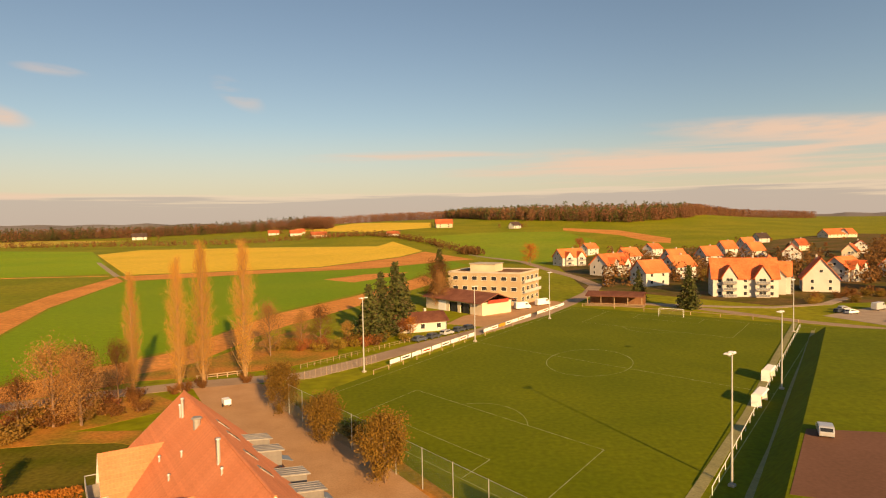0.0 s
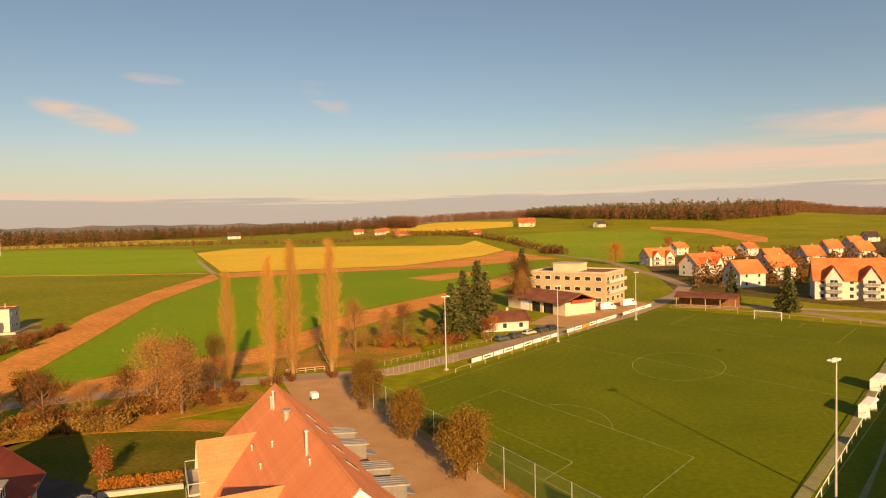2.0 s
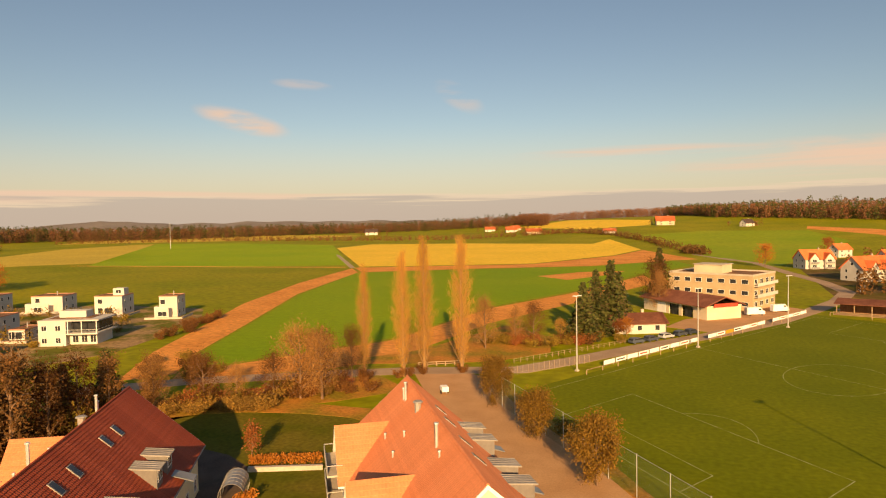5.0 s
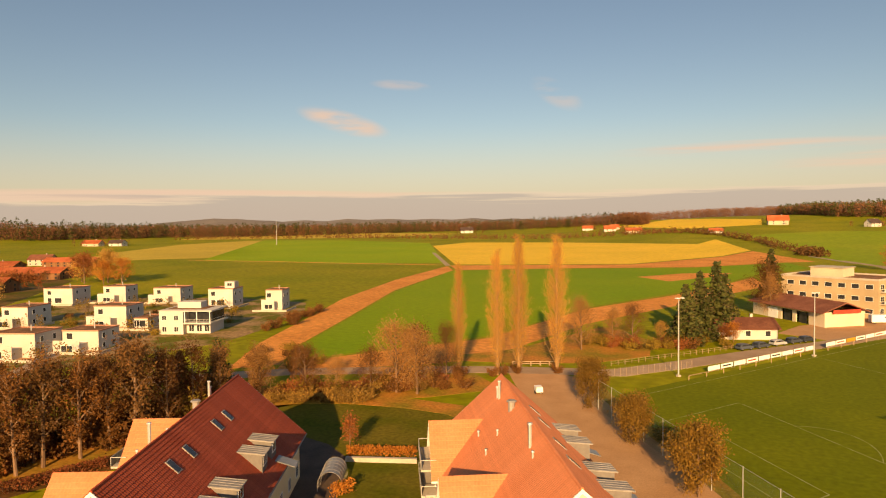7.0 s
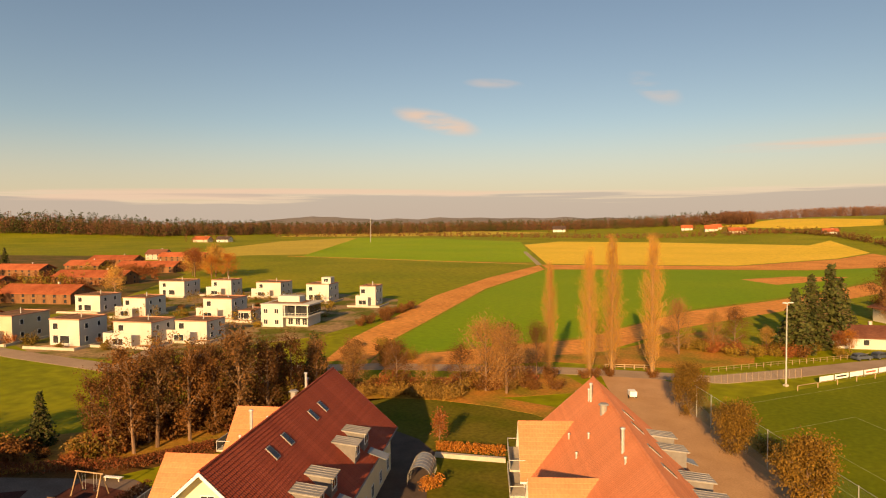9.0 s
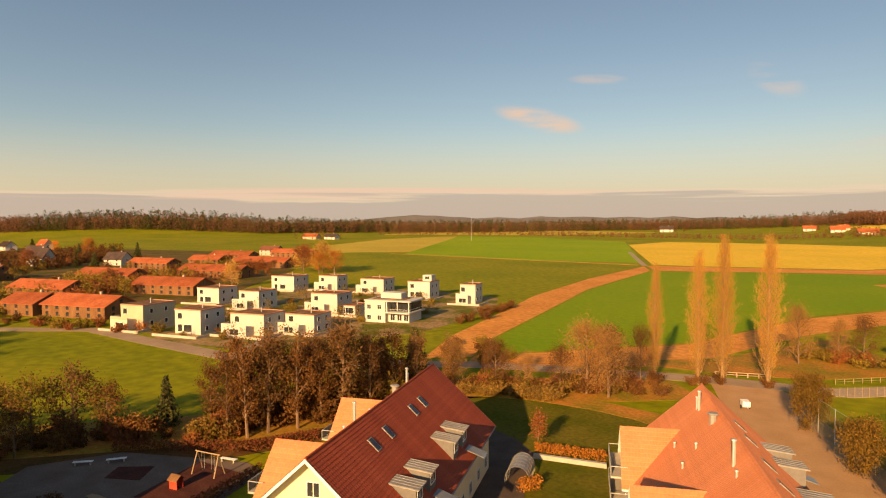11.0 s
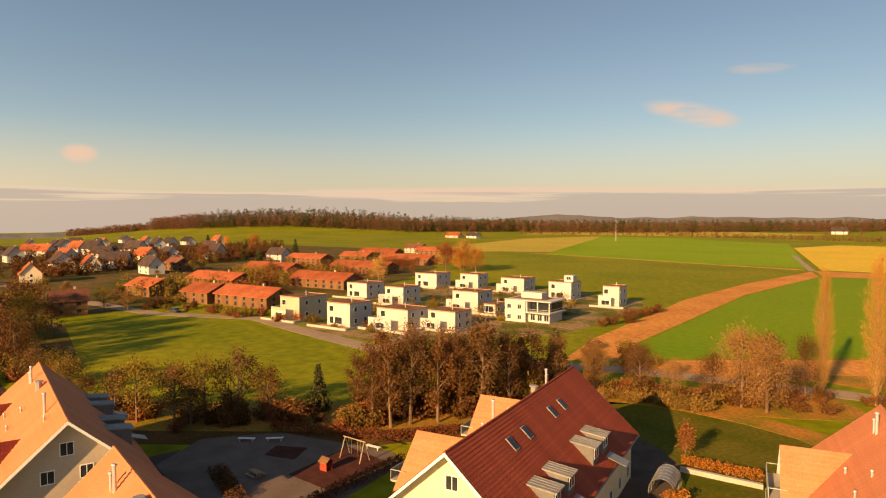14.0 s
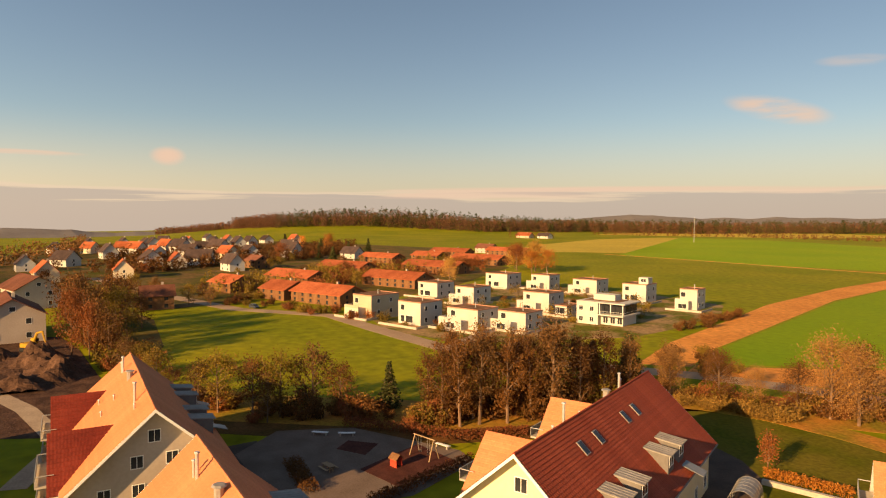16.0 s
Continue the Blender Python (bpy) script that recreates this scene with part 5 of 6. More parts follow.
# prototypes are 1 m tall-scaled: built at 10 m and scaled by height / 10
ALDER = [broadleaf("alder_tree", "brown autumn alder with thinning leaves by the brook", 10, 1.75, m, 3600, 0.115, 0.08, spread=0.62, slim=1.9, group="brook trees") for m in (L_BROWN, L_BROWN, L_HEDGEROW)]
ALDERS = [(-86.1, 44.4, 1.34), (-83.8, 46.2, 1.48), (-83.5, 49.4, 1.51), (-82.1, 53.5, 1.54), (-81.9, 57.7, 1.48), (-80.6, 60.7, 1.55), (-80.4, 66, 1.39), (-82.3, 72.6, 1.27), (-87.3, 82.9, 1.22), (-90.3, 48.2, 1.4), (-88.8, 53.3, 1.45), (-87.3, 59.5, 1.45), (-86.9, 65.8, 1.4),
          (-91.9, 56.9, 1.3), (-90.4, 63, 1.35), (-88.9, 71.3, 1.25), (-84.8, 89.2, 1.0), (-81.6, 86.7, 1.0), (-84.3, 99, 0.6), (-89.5, 43.8, 1.2), (-93.4, 51.8, 1.25), (-93.4, 68.7, 1.2), (-90.8, 76.9, 1.15), (-83.1, 79.1, 1.1), (-86.3, 49.8, 1.4), (-85.2, 57.1, 1.45), (-84.3, 63.3, 1.4), (-85.1, 69.8, 1.25), (-91.1, 60, 1.3), (-94.8, 62.6, 1.2)]
plant(ALDER, ALDERS)
MIXED = [broadleaf("field_tree", "brown-leaved tree beside the meadow", 10, 3.0, m, 2600, 0.165, 0.10, spread=0.5, group="meadow trees") for m in (L_BROWN, L_OLIVE, L_HEDGEROW)]
plant(MIXED, [(-103.3, 19.7, 1.0), (-100.6, 23.4, 1.1), (-100, 28.5, 1.15), (-98.5, 32.4, 1.0), (-107.3, 15.1, 1.1), (-110, 12.4, 0.85), (-116.2, 9.1, 0.65), (-129.4, 5.1, 0.8), (-98.6, 21, 0.8), (-195, 1.1, 1.6), (-242.3, 24.8, 0.8), (-239.1, 31.5, 0.6), (-223.3, 8.4, 0.7),
              (-182.4, 1.4, 1.3), (-206.7, -7.7, 1.3), (-229.7, -8.6, 1.2), (-272.3, 8.4, 1.2), (-254, 15.2, 1.0), (-259.5, 31.4, 0.8), (-271.7, 50.5, 0.8), (-179, -5.5, 1.6), (-189.7, -8, 1.7), (-200.5, -4.6, 1.5), (-171.6, -2.5, 1.2), (-212, 1.6, 1.3), (-122.2, 7, 0.9), (-134.3, 2.9, 0.9), (-157.6, -0.2, 1.2), (-166.1, 3.4, 1.1), (-199.5, 8, 1.0), (-233.1, 4.9, 1.1)])
BARE = [broadleaf("bare_tree", "nearly bare grey-brown tree with fine twigs", 10, 2.8, m, 7500, 0.095, 0.06, spread=0.6, slim=1.2, limbs=14, group="bare trees") for m in (L_GREYTWIG, L_BROWN)]
plant(BARE, [(-57.2, 100.4, 1.48), (-56.7, 111.1, 1.18, 0.6), (-61.2, 99.8, 1.33), (-65.1, 97.2, 0.9), (-71, 94.9, 0.72), (-75, 91.3, 1.0), (-81.6, 86.7, 1.05), (-59.3, 103.9, 1.2), (-41.1, 151.3, 1.4, 0.8), (-32.1, 165.9, 1.2, 0.9), (-35.6, 159.6, 0.9, 0.8), (-2.5, 232.1, 1.9), (-1.5, 226.5, 1.5, 0.7)])
RUST = [broadleaf("autumn_tree", "rust-orange autumn tree with dense leaves", 10, 2.8, m, 3600, 0.17, 0.14, spread=0.7, group="autumn trees") for m in (L_RUST, L_ORANGE, L_GOLD)]
plant(RUST, [(-163.5, -7.6, 1.79, 0.6), (58.5, 440, 1.6, 1.1), (-319, 226.9, 2.1, 1.25), (-160.5, -4.1, 1.4, 0.6), (-9.4, 176.5, 0.55, 1.1), (-338.9, 225.3, 1.5, 1.3), (-328.2, 219.6, 1.6, 1.2), (-309.1, 227.7, 1.4, 1.3), (-278.8, 147.4, 1.3), (-467, 109.7, 1.4), (-576, 179.3, 1.6), (-300.4, 106.9, 0.55), (123.1, 586, 1.4), (-703, 189, 1.4),
             (-25.8, 169.7, 0.6), (-11.4, 176, 0.45), (-312.8, 219.7, 1.3)])
STREET = [broadleaf("street_tree", "bushy olive-brown autumn tree beside the driveway", 10, 4.0, m, 11000, 0.19, 0.03, spread=0.42, limbs=24, group="driveway trees") for m in (L_STREET,)]
plant(STREET, [(-26.9, 104.7, 0.84, 0.72), (-17.1, 89.8, 0.72, 0.86), (-7.4, 75.7, 0.84, 0.8)], 0.02)
POP = [poplar("poplar", "tall columnar poplar with bare golden twigs", 25, 2.0)]
plant(POP, [(-56.6, 116.5, 0.91, 0.85), (-49.6, 119.7, 1.02, 1.0), (-46.6, 123.9, 1.11, 1.0), (-39.6, 127.2, 1.11, 1.05)], 0.01)
SPR = [spruce("spruce", "dense dark green spruce with drooping branches", 10, 3.3), spruce("spruce", "dense dark green spruce with drooping branches", 10, 2.9)]
plant(SPR, [(-19.2, 167.3, 1.35, 1.1), (-13.8, 182.8, 2.05, 0.95), (-17.2, 176.2, 2.0, 0.95), (-21.1, 179.7, 1.5, 1.05), (-12.3, 189.5, 1.75, 1.0), (81.8, 216.6, 1.48), (-1.5, 235.5, 1.9, 0.8), (-97.7, 40.6, 0.85), (-86.3, 81.7, 1.1), (-92.9, 79.3, 0.9), (-519, 178.7, 1.3), (-506, 191.2, 1.5), (-569, 170.1, 1.4), (-498, 146.9, 1.2),
            (-620, 150, 1.5), (72, 240, 1.1), (-440, 140, 1.3)])
GARDEN = [broadleaf("garden_tree", "small brown and green village garden tree", 10, 4.2, m, 800, 0.40, 0.04, spread=0.55, limbs=9, group="village trees") for m in (L_OLIVE, L_BROWN, L_RUST)]
spots = []
for i in range(140):
    a = random.choice((0, 0, 1, 2))
    if a == 0:
        x, y = random.uniform(-790, -262), random.uniform(-75, 240)
        if y > 78 + (-262 - x) * 0.32 or y < -75 + (-287 - x) * 0.11:
            continue
    elif a == 1:
        x, y = random.uniform(-460, -215), random.uniform(60, 240)
        if y > -x * 0.62 or (x > -265 and y > 95):
            continue
    else:
        x, y = random.uniform(92, 545), random.uniform(262, 740)
        if not 0.38 < x / y < 1.0:
            continue
    spots.append((x, y, random.uniform(0.35, 0.75)))
plant(GARDEN, spots)
SAP = [broadleaf("sapling", "young staked tree with orange-brown leaves", 5.4, 1.0, L_RUST, 1300, 0.13, 0.22, spread=1.0, slim=2.0)]
plant(SAP, [(-51.2, 71.2, 1.0)], 0.0)

BUSH = [shrub("shrub", l, 2.4, 1.7, m) for l, m in (("brown leafy shrub on the brook bank", L_BROWN), ("rust-red shrub on the brook bank", L_RUST), ("dry tan reeds and grass tuft", L_DRY), ("olive shrub beside the path", L_OLIVE), ("reddish shrub with bare stems", L_RED))]


def line_of(pts, n, jitter):
    out = []
    for i in range(n):
        f = (i + random.random()) / n * (len(pts) - 1)
        k = min(int(f), len(pts) - 2)
        a, b = Vector(pts[k]), Vector(pts[k + 1])
        p = a.lerp(b, f - k)
        out.append((p.x + random.gauss(0, jitter), p.y + random.gauss(0, jitter)))
    return out


bank_spots = line_of([(-55.7, 109.9), (-59.3, 103.9), (-67.1, 98.5), (-75, 92.3), (-83, 83.4), (-84.5, 70.8), (-84.1, 58), (-87.2, 45.6), (-93.6, 35.8), (-102.5, 26.7), (-109.3, 17.4), (-117.4, 8.3)], 126, 2.2)
for i, (x, y) in enumerate(bank_spots):
    place(BUSH[random.choice((0, 0, 0, 0, 2, 0, 3, 4, 2, 1))], x, y, random.uniform(0.5, 1.25))
for x, y in line_of([(-84.3, 77.1), (-86.8, 68.9), (-85, 60.2), (-87.8, 52.1), (-88.4, 43.7)], 30, 2.4):
    place(BUSH[random.choice((0, 0, 0, 4, 3))], x, y, random.uniform(1.1, 1.8), 0.9)
for x, y in line_of([(-138.8, 3.6), (-165.4, 1), (-188.8, -3.2), (-212.9, -3.9)], 26, 2.2):
    place(BUSH[random.choice((0, 0, 1, 3))], x, y, random.uniform(1.0, 1.8))
for x, y in line_of([(-62.9, 92.6), (-68.9, 90.3), (-75, 87.1), (-82, 81.1)], 28, 0.9):
    place(BUSH[2], x, y, random.uniform(0.5, 0.9), 1.2)
for x, y in line_of([(-128.2, 141), (-138.4, 168), (-143.6, 179.2)], 12, 1.2):
    place(BUSH[0], x, y, random.uniform(0.7, 1.2))
for x, y in ((-55.9, 115.5), (-57.4, 117.2), (-50, 118.8), (-48.7, 120.7), (-46.5, 122.8), (-47.6, 125.1), (-38.9, 126.2), (-40.4, 128.1)):
    place(BUSH[0], x, y, random.uniform(0.5, 0.8))
for x, y in line_of([(-112.8, 121.8), (-93.7, 115.1), (-87.5, 107.8), (-105.1, 103.3)], 12, 2):
    place(BUSH[random.choice((0, 3))], x, y, random.uniform(0.6, 1.2))
for x, y in line_of([(-42.7, 158.5), (-30.9, 158.5), (-21.2, 161.8), (-14.3, 169.4)], 26, 2.5):
    place(BUSH[random.choice((0, 1, 3, 3))], x, y, random.uniform(0.5, 1.2))
for x, y in line_of([(-15, 95.2), (-11.5, 90.7), (-9.1, 85), (-7.7, 81.5)], 6, 0.6):
    place(BUSH[3], x, y, random.uniform(0.6, 1.0))
for x, y in line_of([(-265.1, 57.7), (-239.2, 38.7), (-220.3, 53.5), (-202.9, 57.3), (-178.5, 76.8)], 24, 3):
    place(BUSH[random.choice((0, 1, 3))], x, y, random.uniform(0.7, 1.3))
for x, y in line_of([(128.2, 221.9), (154.4, 240.9), (181.4, 238.1)], 18, 2.5):
    place(BUSH[random.choice((0, 3))], x, y, random.uniform(0.8, 1.3))
for x, y in line_of([(-172.8, 78.1), (-160.9, 87.2), (-177.7, 100), (-199.2, 96.5), (-187.3, 122.5), (-208.7, 133.8), (-190.2, 150.5), (-168.1, 158.2), (-157.9, 139.9), (-154.3, 122.4)], 46, 5):
    place(BUSH[random.choice((0, 3, 3))], x, y, random.uniform(0.4, 0.9))
for p in BUSH:
    for o in (*p.children_recursive, p):
        bpy.data.objects.remove(o)


def hedge(label, a, b, w, h, material, n):
    """A clipped hedge: stems inside, a skin of many small leaves."""
    t = thing("hedge", label, "hedge", pose(0, 0, 0))
    a, b = Vector((*a, 0)), Vector((*b, 0))
    d = (b - a).normalized()
    s = Vector((-d.y, d.x, 0))
    c = []
    for _ in range(n):
        p = a.lerp(b, random.random()) + s * random.uniform(-w / 2, w / 2)
        c.append((p.x, p.y, h * random.random() ** 0.6))
    bm = bmesh.new()
    k = max(4, int((b - a).length / 0.6))
    for i in range(k):
        p = a.lerp(b, (i + 0.5) / k)
        tube(bm, [(p.x, p.y, 0), (p.x + random.uniform(-.2, .2), p.y, h * 0.8)], [0.03, 0.01], 4)
    tagged(part("stem", bm, BARK, t), kind="stuff")
    mesh_part("foliage", leaf_mesh("foliage", c, 0.14, material, 0.07), material, t)
    return t


hedge("glowing orange beech hedge above a low wall", (-50.6, 69.8), (-42, 73.3), 1.2, 1.3, L_ORANGE, 2600)
hedge("rust-red hedge round the playground", (-91.9, 30.9), (-79, 43), 1.4, 1.5, L_RED, 3000)
hedge("rust-red hedge round the playground", (-79, 43), (-76.1, 53.2), 1.6, 1.4, L_RED, 2200)
hedge("brown beech hedge beside the playground", (-70.8, 40.8), (-64.4, 24.5), 1.4, 1.3, L_RUST, 2800)
hedge("brown shrub hedge beside the parking yard", (-80.6, 20.1), (-70.5, 19.7), 2.2, 1.0, L_BROWN, 2000)
hedge("orange shrub beside the garden canopy", (-44.2, 57.9), (-43.2, 60.5), 1.2, 1.6, L_ORANGE, 700)
tagged(part("garden_wall", prism([(-49.6, 68.2), (-41, 71.6), (-40.7, 71.1), (-49.4, 67.7)], "z", 0, 0.6), CONCRETE), "low pale concrete garden wall below the hedge", "", "", "structure")

# hedgerows across the fields, and the woods on the horizon: beyond counting
def wood(name, label, spots, size, quads, material, low=0.15, cone=False):
    c, s = [], []
    for x, y, h in spots:
        z = land(x, y)
        n = quads
        u = rng.uniform(low, 1.0, n)
        ang = rng.uniform(0, math.tau, n)
        rad = h * (0.27 * np.sqrt(np.clip(1.05 - u, 0, 1)) if cone else 0.36 * np.sqrt(np.clip(1 - ((u - 0.5) / 0.56) ** 2, 0, 1))) * rng.uniform(0.4, 1.1, n)
        c += list(zip(x + np.cos(ang) * rad, y + np.sin(ang) * rad, z + u * h))
    me = leaf_mesh(name, c, size, material, 0.3)
    return tagged(mesh_part(name, me, material), label, "woods", "", "stuff")


def scatter(pts, n, deep, h0, h1):
    out = []
    for x, y in line_of(pts, n, 4):
        r = math.hypot(x, y)
        k = 1 + random.random() ** 1.6 * deep / r
        out.append((x * k, y * k, random.uniform(h0, h1)))
    return out


wood("forest_broadleaf", "brown and russet autumn woodland on the hills", scatter([(-1420, 238), (-1321, 308.5), (-1212, 500), (-1076, 652), (-1053, 882), (-893, 1079), (-804, 1425), (-597, 1510), (-311.7, 1457), (-232.1, 1344)], 1900, 190, 15, 25), 1.25, 80, L_FOREST, 0.02)
wood("forest_broadleaf", "brown and russet autumn woodland on the hills", scatter([(-442, 1864), (-191, 1759), (3.2, 1688), (89.1, 1329), (211.2, 1198), (326, 1122), (443, 1196), (551, 1384), (801, 1737), (1125, 1981)], 1700, 210, 17, 23), 1.25, 80, L_FOREST, 0.02)
wood("forest_broadleaf", "low russet woodland at the foot of the hill", scatter([(-1560, 95), (-1480, 170), (-1420, 238)], 150, 120, 9, 17), 1.5, 54, L_FOREST, 0.02)
wood("forest_conifer", "dark green conifers standing in the woods", scatter([(-1310, 306.9), (-1212, 500), (-1076, 652), (-1052, 903), (-893, 1079), (-747, 1473), (-311.3, 1468)], 760, 220, 20, 29), 1.3, 80, L_SPRUCE, 0.02, True)
wood("forest_conifer", "dark green conifers standing in the woods", scatter([(3.2, 1688), (89.1, 1329), (211.2, 1198), (326, 1122), (473, 1243)], 420, 240, 18, 27), 1.3, 80, L_SPRUCE, 0.02, True)
wood("hedgerow", "dark brown hedgerow between the fields", scatter([(-210.3, 1047), (-119.5, 995), (-62.5, 901), (-14.2, 761), (19.8, 597), (29.7, 569)], 260, 12, 4, 8), 0.9, 26, L_HEDGEROW, 0.0)
wood("hedgerow", "brown hedgerow along the far fields", scatter([(-947, 804), (-728, 949), (-569, 958), (-426, 956), (-267.2, 961), (-124.4, 984)], 420, 60, 4, 9), 1.0, 24, L_HEDGEROW, 0.0)
wood("village_trees", "autumn trees among the village houses", scatter([(-801, -20.3), (-598, -28), (-447, -68.4), (-310.8, -67.2), (-216.2, -50.3)], 150, 120, 6, 14), 1.0, 60, L_HEDGEROW, 0.0)
wood("village_trees", "autumn trees among the village houses", scatter([(-376.7, -3.1), (-415, 37.9), (-444, 77.7), (-483, 129.3), (-544, 189.4)], 520, 260, 4, 8.5), 0.7, 70, L_BROWN, 0.0)
wood("village_trees", "brown garden trees among the red-roofed terraces", scatter([(-246.7, 69.6), (-285.9, 93.6), (-320.6, 131.6), (-321.7, 170), (-353.2, 195.4), (-383.9, 231.3)], 260, 70, 3, 6.5), 0.45, 80, L_RUST, 0.0)
wood("village_trees", "dark brown trees round the far farms", [(x * 1.02 + random.gauss(0, 16), y * 1.02 + random.gauss(0, 10), random.uniform(6, 11)) for x, y, *_ in FARMS for k in range(9)], 0.9, 50, L_HEDGEROW, 0.0)
wood("garden_planting", "low shrubs and young trees between the flat-roofed houses", scatter([(-147.6, 85.5), (-162, 102.2), (-183, 90.1), (-204.2, 103.5), (-186.9, 128.8), (-160.9, 121.2), (-155.4, 150.2), (-174.3, 167.6), (-200.4, 166.7), (-218.5, 154.2), (-239, 144.2)], 120, 12, 1.2, 4.0), 0.3, 60, L_OLIVE, 0.0)
wood("village_trees", "autumn trees among the village houses", scatter([(-262.2, 36.8), (-276, 61.3), (-328.1, 99.5), (-294, 102.9), (-323.9, 143.7), (-376.1, 187.8)], 230, 70, 3, 6.5), 0.45, 80, L_OLIVE, 0.0)
wood("village_trees", "autumn trees among the village houses", scatter([(69.5, 278.5), (98.7, 314.4), (135.6, 289.8), (169.4, 280.9), (206.9, 284.5), (237.1, 353.4), (309.6, 449)], 330, 260, 4, 10), 0.7, 80, L_HEDGEROW, 0.0)

# ---- fences, boards, cars and small things ----
FP = [on_pitch(-37 + 5.5 * k, -4.5) for k in range(14)]
fence = thing("ball_fence", "tall green wire ball fence on slim posts behind the goal line", "fence", pose(0, 0, 0))
for x, y in FP:
    part("post", tube(bmesh.new(), [(x, y, 0), (x, y, 5.0)], [0.06, 0.05], 6), STEEL, fence)
for a, b in zip(FP, FP[1:]):
    raw("netting", [(*a, 0.1), (*b, 0.1), (*b, 4.9), (*a, 4.9)], [(0, 1, 2, 3)], NET, fence)
    part("wire", tube(bmesh.new(), [(*a, 4.9), (*b, 4.9)], [0.02, 0.02], 4), STEEL, fence)
RP = [(-28.9, 126.3), (-24.6, 130.2), (-19.7, 135.8), (-15.3, 141.3)]
road_fence = thing("wire_fence", "grey wire mesh fence along the road", "fence", pose(0, 0, 0))
for i in range(16):
    p = Vector(RP[0]).lerp(Vector(RP[-1]), i / 15)
    part("post", tube(bmesh.new(), [(p.x, p.y, 0), (p.x, p.y, 1.8)], [0.03, 0.03], 5), WOOD, road_fence)
raw("netting", [(*RP[0], 0.05), (*RP[-1], 0.05), (*RP[-1], 1.9), (*RP[0], 1.9)], [(0, 1, 2, 3)], GREYNET, road_fence)
far_fence = thing("wire_fence", "grey wire mesh fence beyond the road", "fence", pose(0, 0, 0))
for i in range(24):
    p = Vector((-30.9, 137.1)).lerp(Vector((-4.6, 171.4)), i / 23)
    part("post", boxes((p.x - 0.04, p.x + 0.04, p.y - 0.04, p.y + 0.04, 0, 1.0)), WOOD, far_fence)
for z in (0.5, 0.95):
    part("rail", tube(bmesh.new(), [(-30.9, 137.1, z), (-4.6, 171.4, z)], [0.03, 0.03], 4), WOOD, far_fence)
bar = thing("timber_barrier", "low timber rail at the road bend", "fence", pose(0, 0, 0))
for i in range(6):
    p = Vector((-49.8, 128.6)).lerp(Vector((-41.1, 133.1)), i / 5)
    part("post", boxes((p.x - 0.1, p.x + 0.1, p.y - 0.1, p.y + 0.1, 0, 1.0)), WOOD, bar)
for z in (0.45, 0.9):
    part("rail", tube(bmesh.new(), [(-49.8, 128.6, z), (-41.1, 133.1, z)], [0.09, 0.09], 5), WOOD, bar)

BOARDS = [on_pitch(-38.6, 23 + 3.35 * i) for i in range(24)]
for i, (a, b) in enumerate(zip(BOARDS, BOARDS[1:])):
    if i in (9, 17):
        continue
    d = Vector(b) - Vector(a)
    m = Matrix.Translation((*a, 0)) @ Matrix.Rotation(math.atan2(d.y, d.x), 4, 'Z')
    L = d.length - 0.3
    o = thing("advertising_board", "yellow advertising board beside the pitch" if i == 12 else "white advertising board beside the pitch", "board", m, "advertising boards")
    part("panel", boxes((0.1, L, -0.03, 0.03, 0.35, 1.25), bevel=0.01), YELLOW_PAINT if i == 12 else WHITE, o)
    for xx in (0.3, L - 0.3):
        part("leg", boxes((xx - 0.04, xx + 0.04, 0.04, 0.1, 0, 1.2)), STEEL, o)
    if i % 2:
        part("lettering", boxes((0.5, L - 0.6, -0.036, -0.032, 0.65, 0.95)), DARK if i % 4 == 1 else RED_PAINT, o)
RAILP = [on_pitch(-36.4, 17 + 4.2 * i) for i in range(19)]
for k in range(6):
    seg_pts = RAILP[k * 3:k * 3 + 3 + (k < 5) * 0]
    o = thing("spectator_rail", "low timber rail along the touchline", "railing", pose(0, 0, 0), "touchline rails")
    for x, y in seg_pts:
        part("post", boxes((x - 0.07, x + 0.07, y - 0.07, y + 0.07, 0, 0.95)), WOOD, o)
    part("rail", tube(bmesh.new(), [(*p, 0.95) for p in seg_pts], [0.06] * len(seg_pts), 5), WOOD, o)
FAR = [on_pitch(u, 101.5) for u in (-32, -20, -10, 4, 12, 20, 30)]
far_rail = thing("spectator_rail", "low timber rail behind the far goal line", "railing", pose(0, 0, 0))
for x, y in FAR:
    part("post", boxes((x - 0.08, x + 0.08, y - 0.08, y + 0.08, 0, 1.0)), WOOD, far_rail)
part("rail", tube(bmesh.new(), [(*p, 1.0) for p in FAR], [0.08] * len(FAR), 5), WOOD, far_rail)


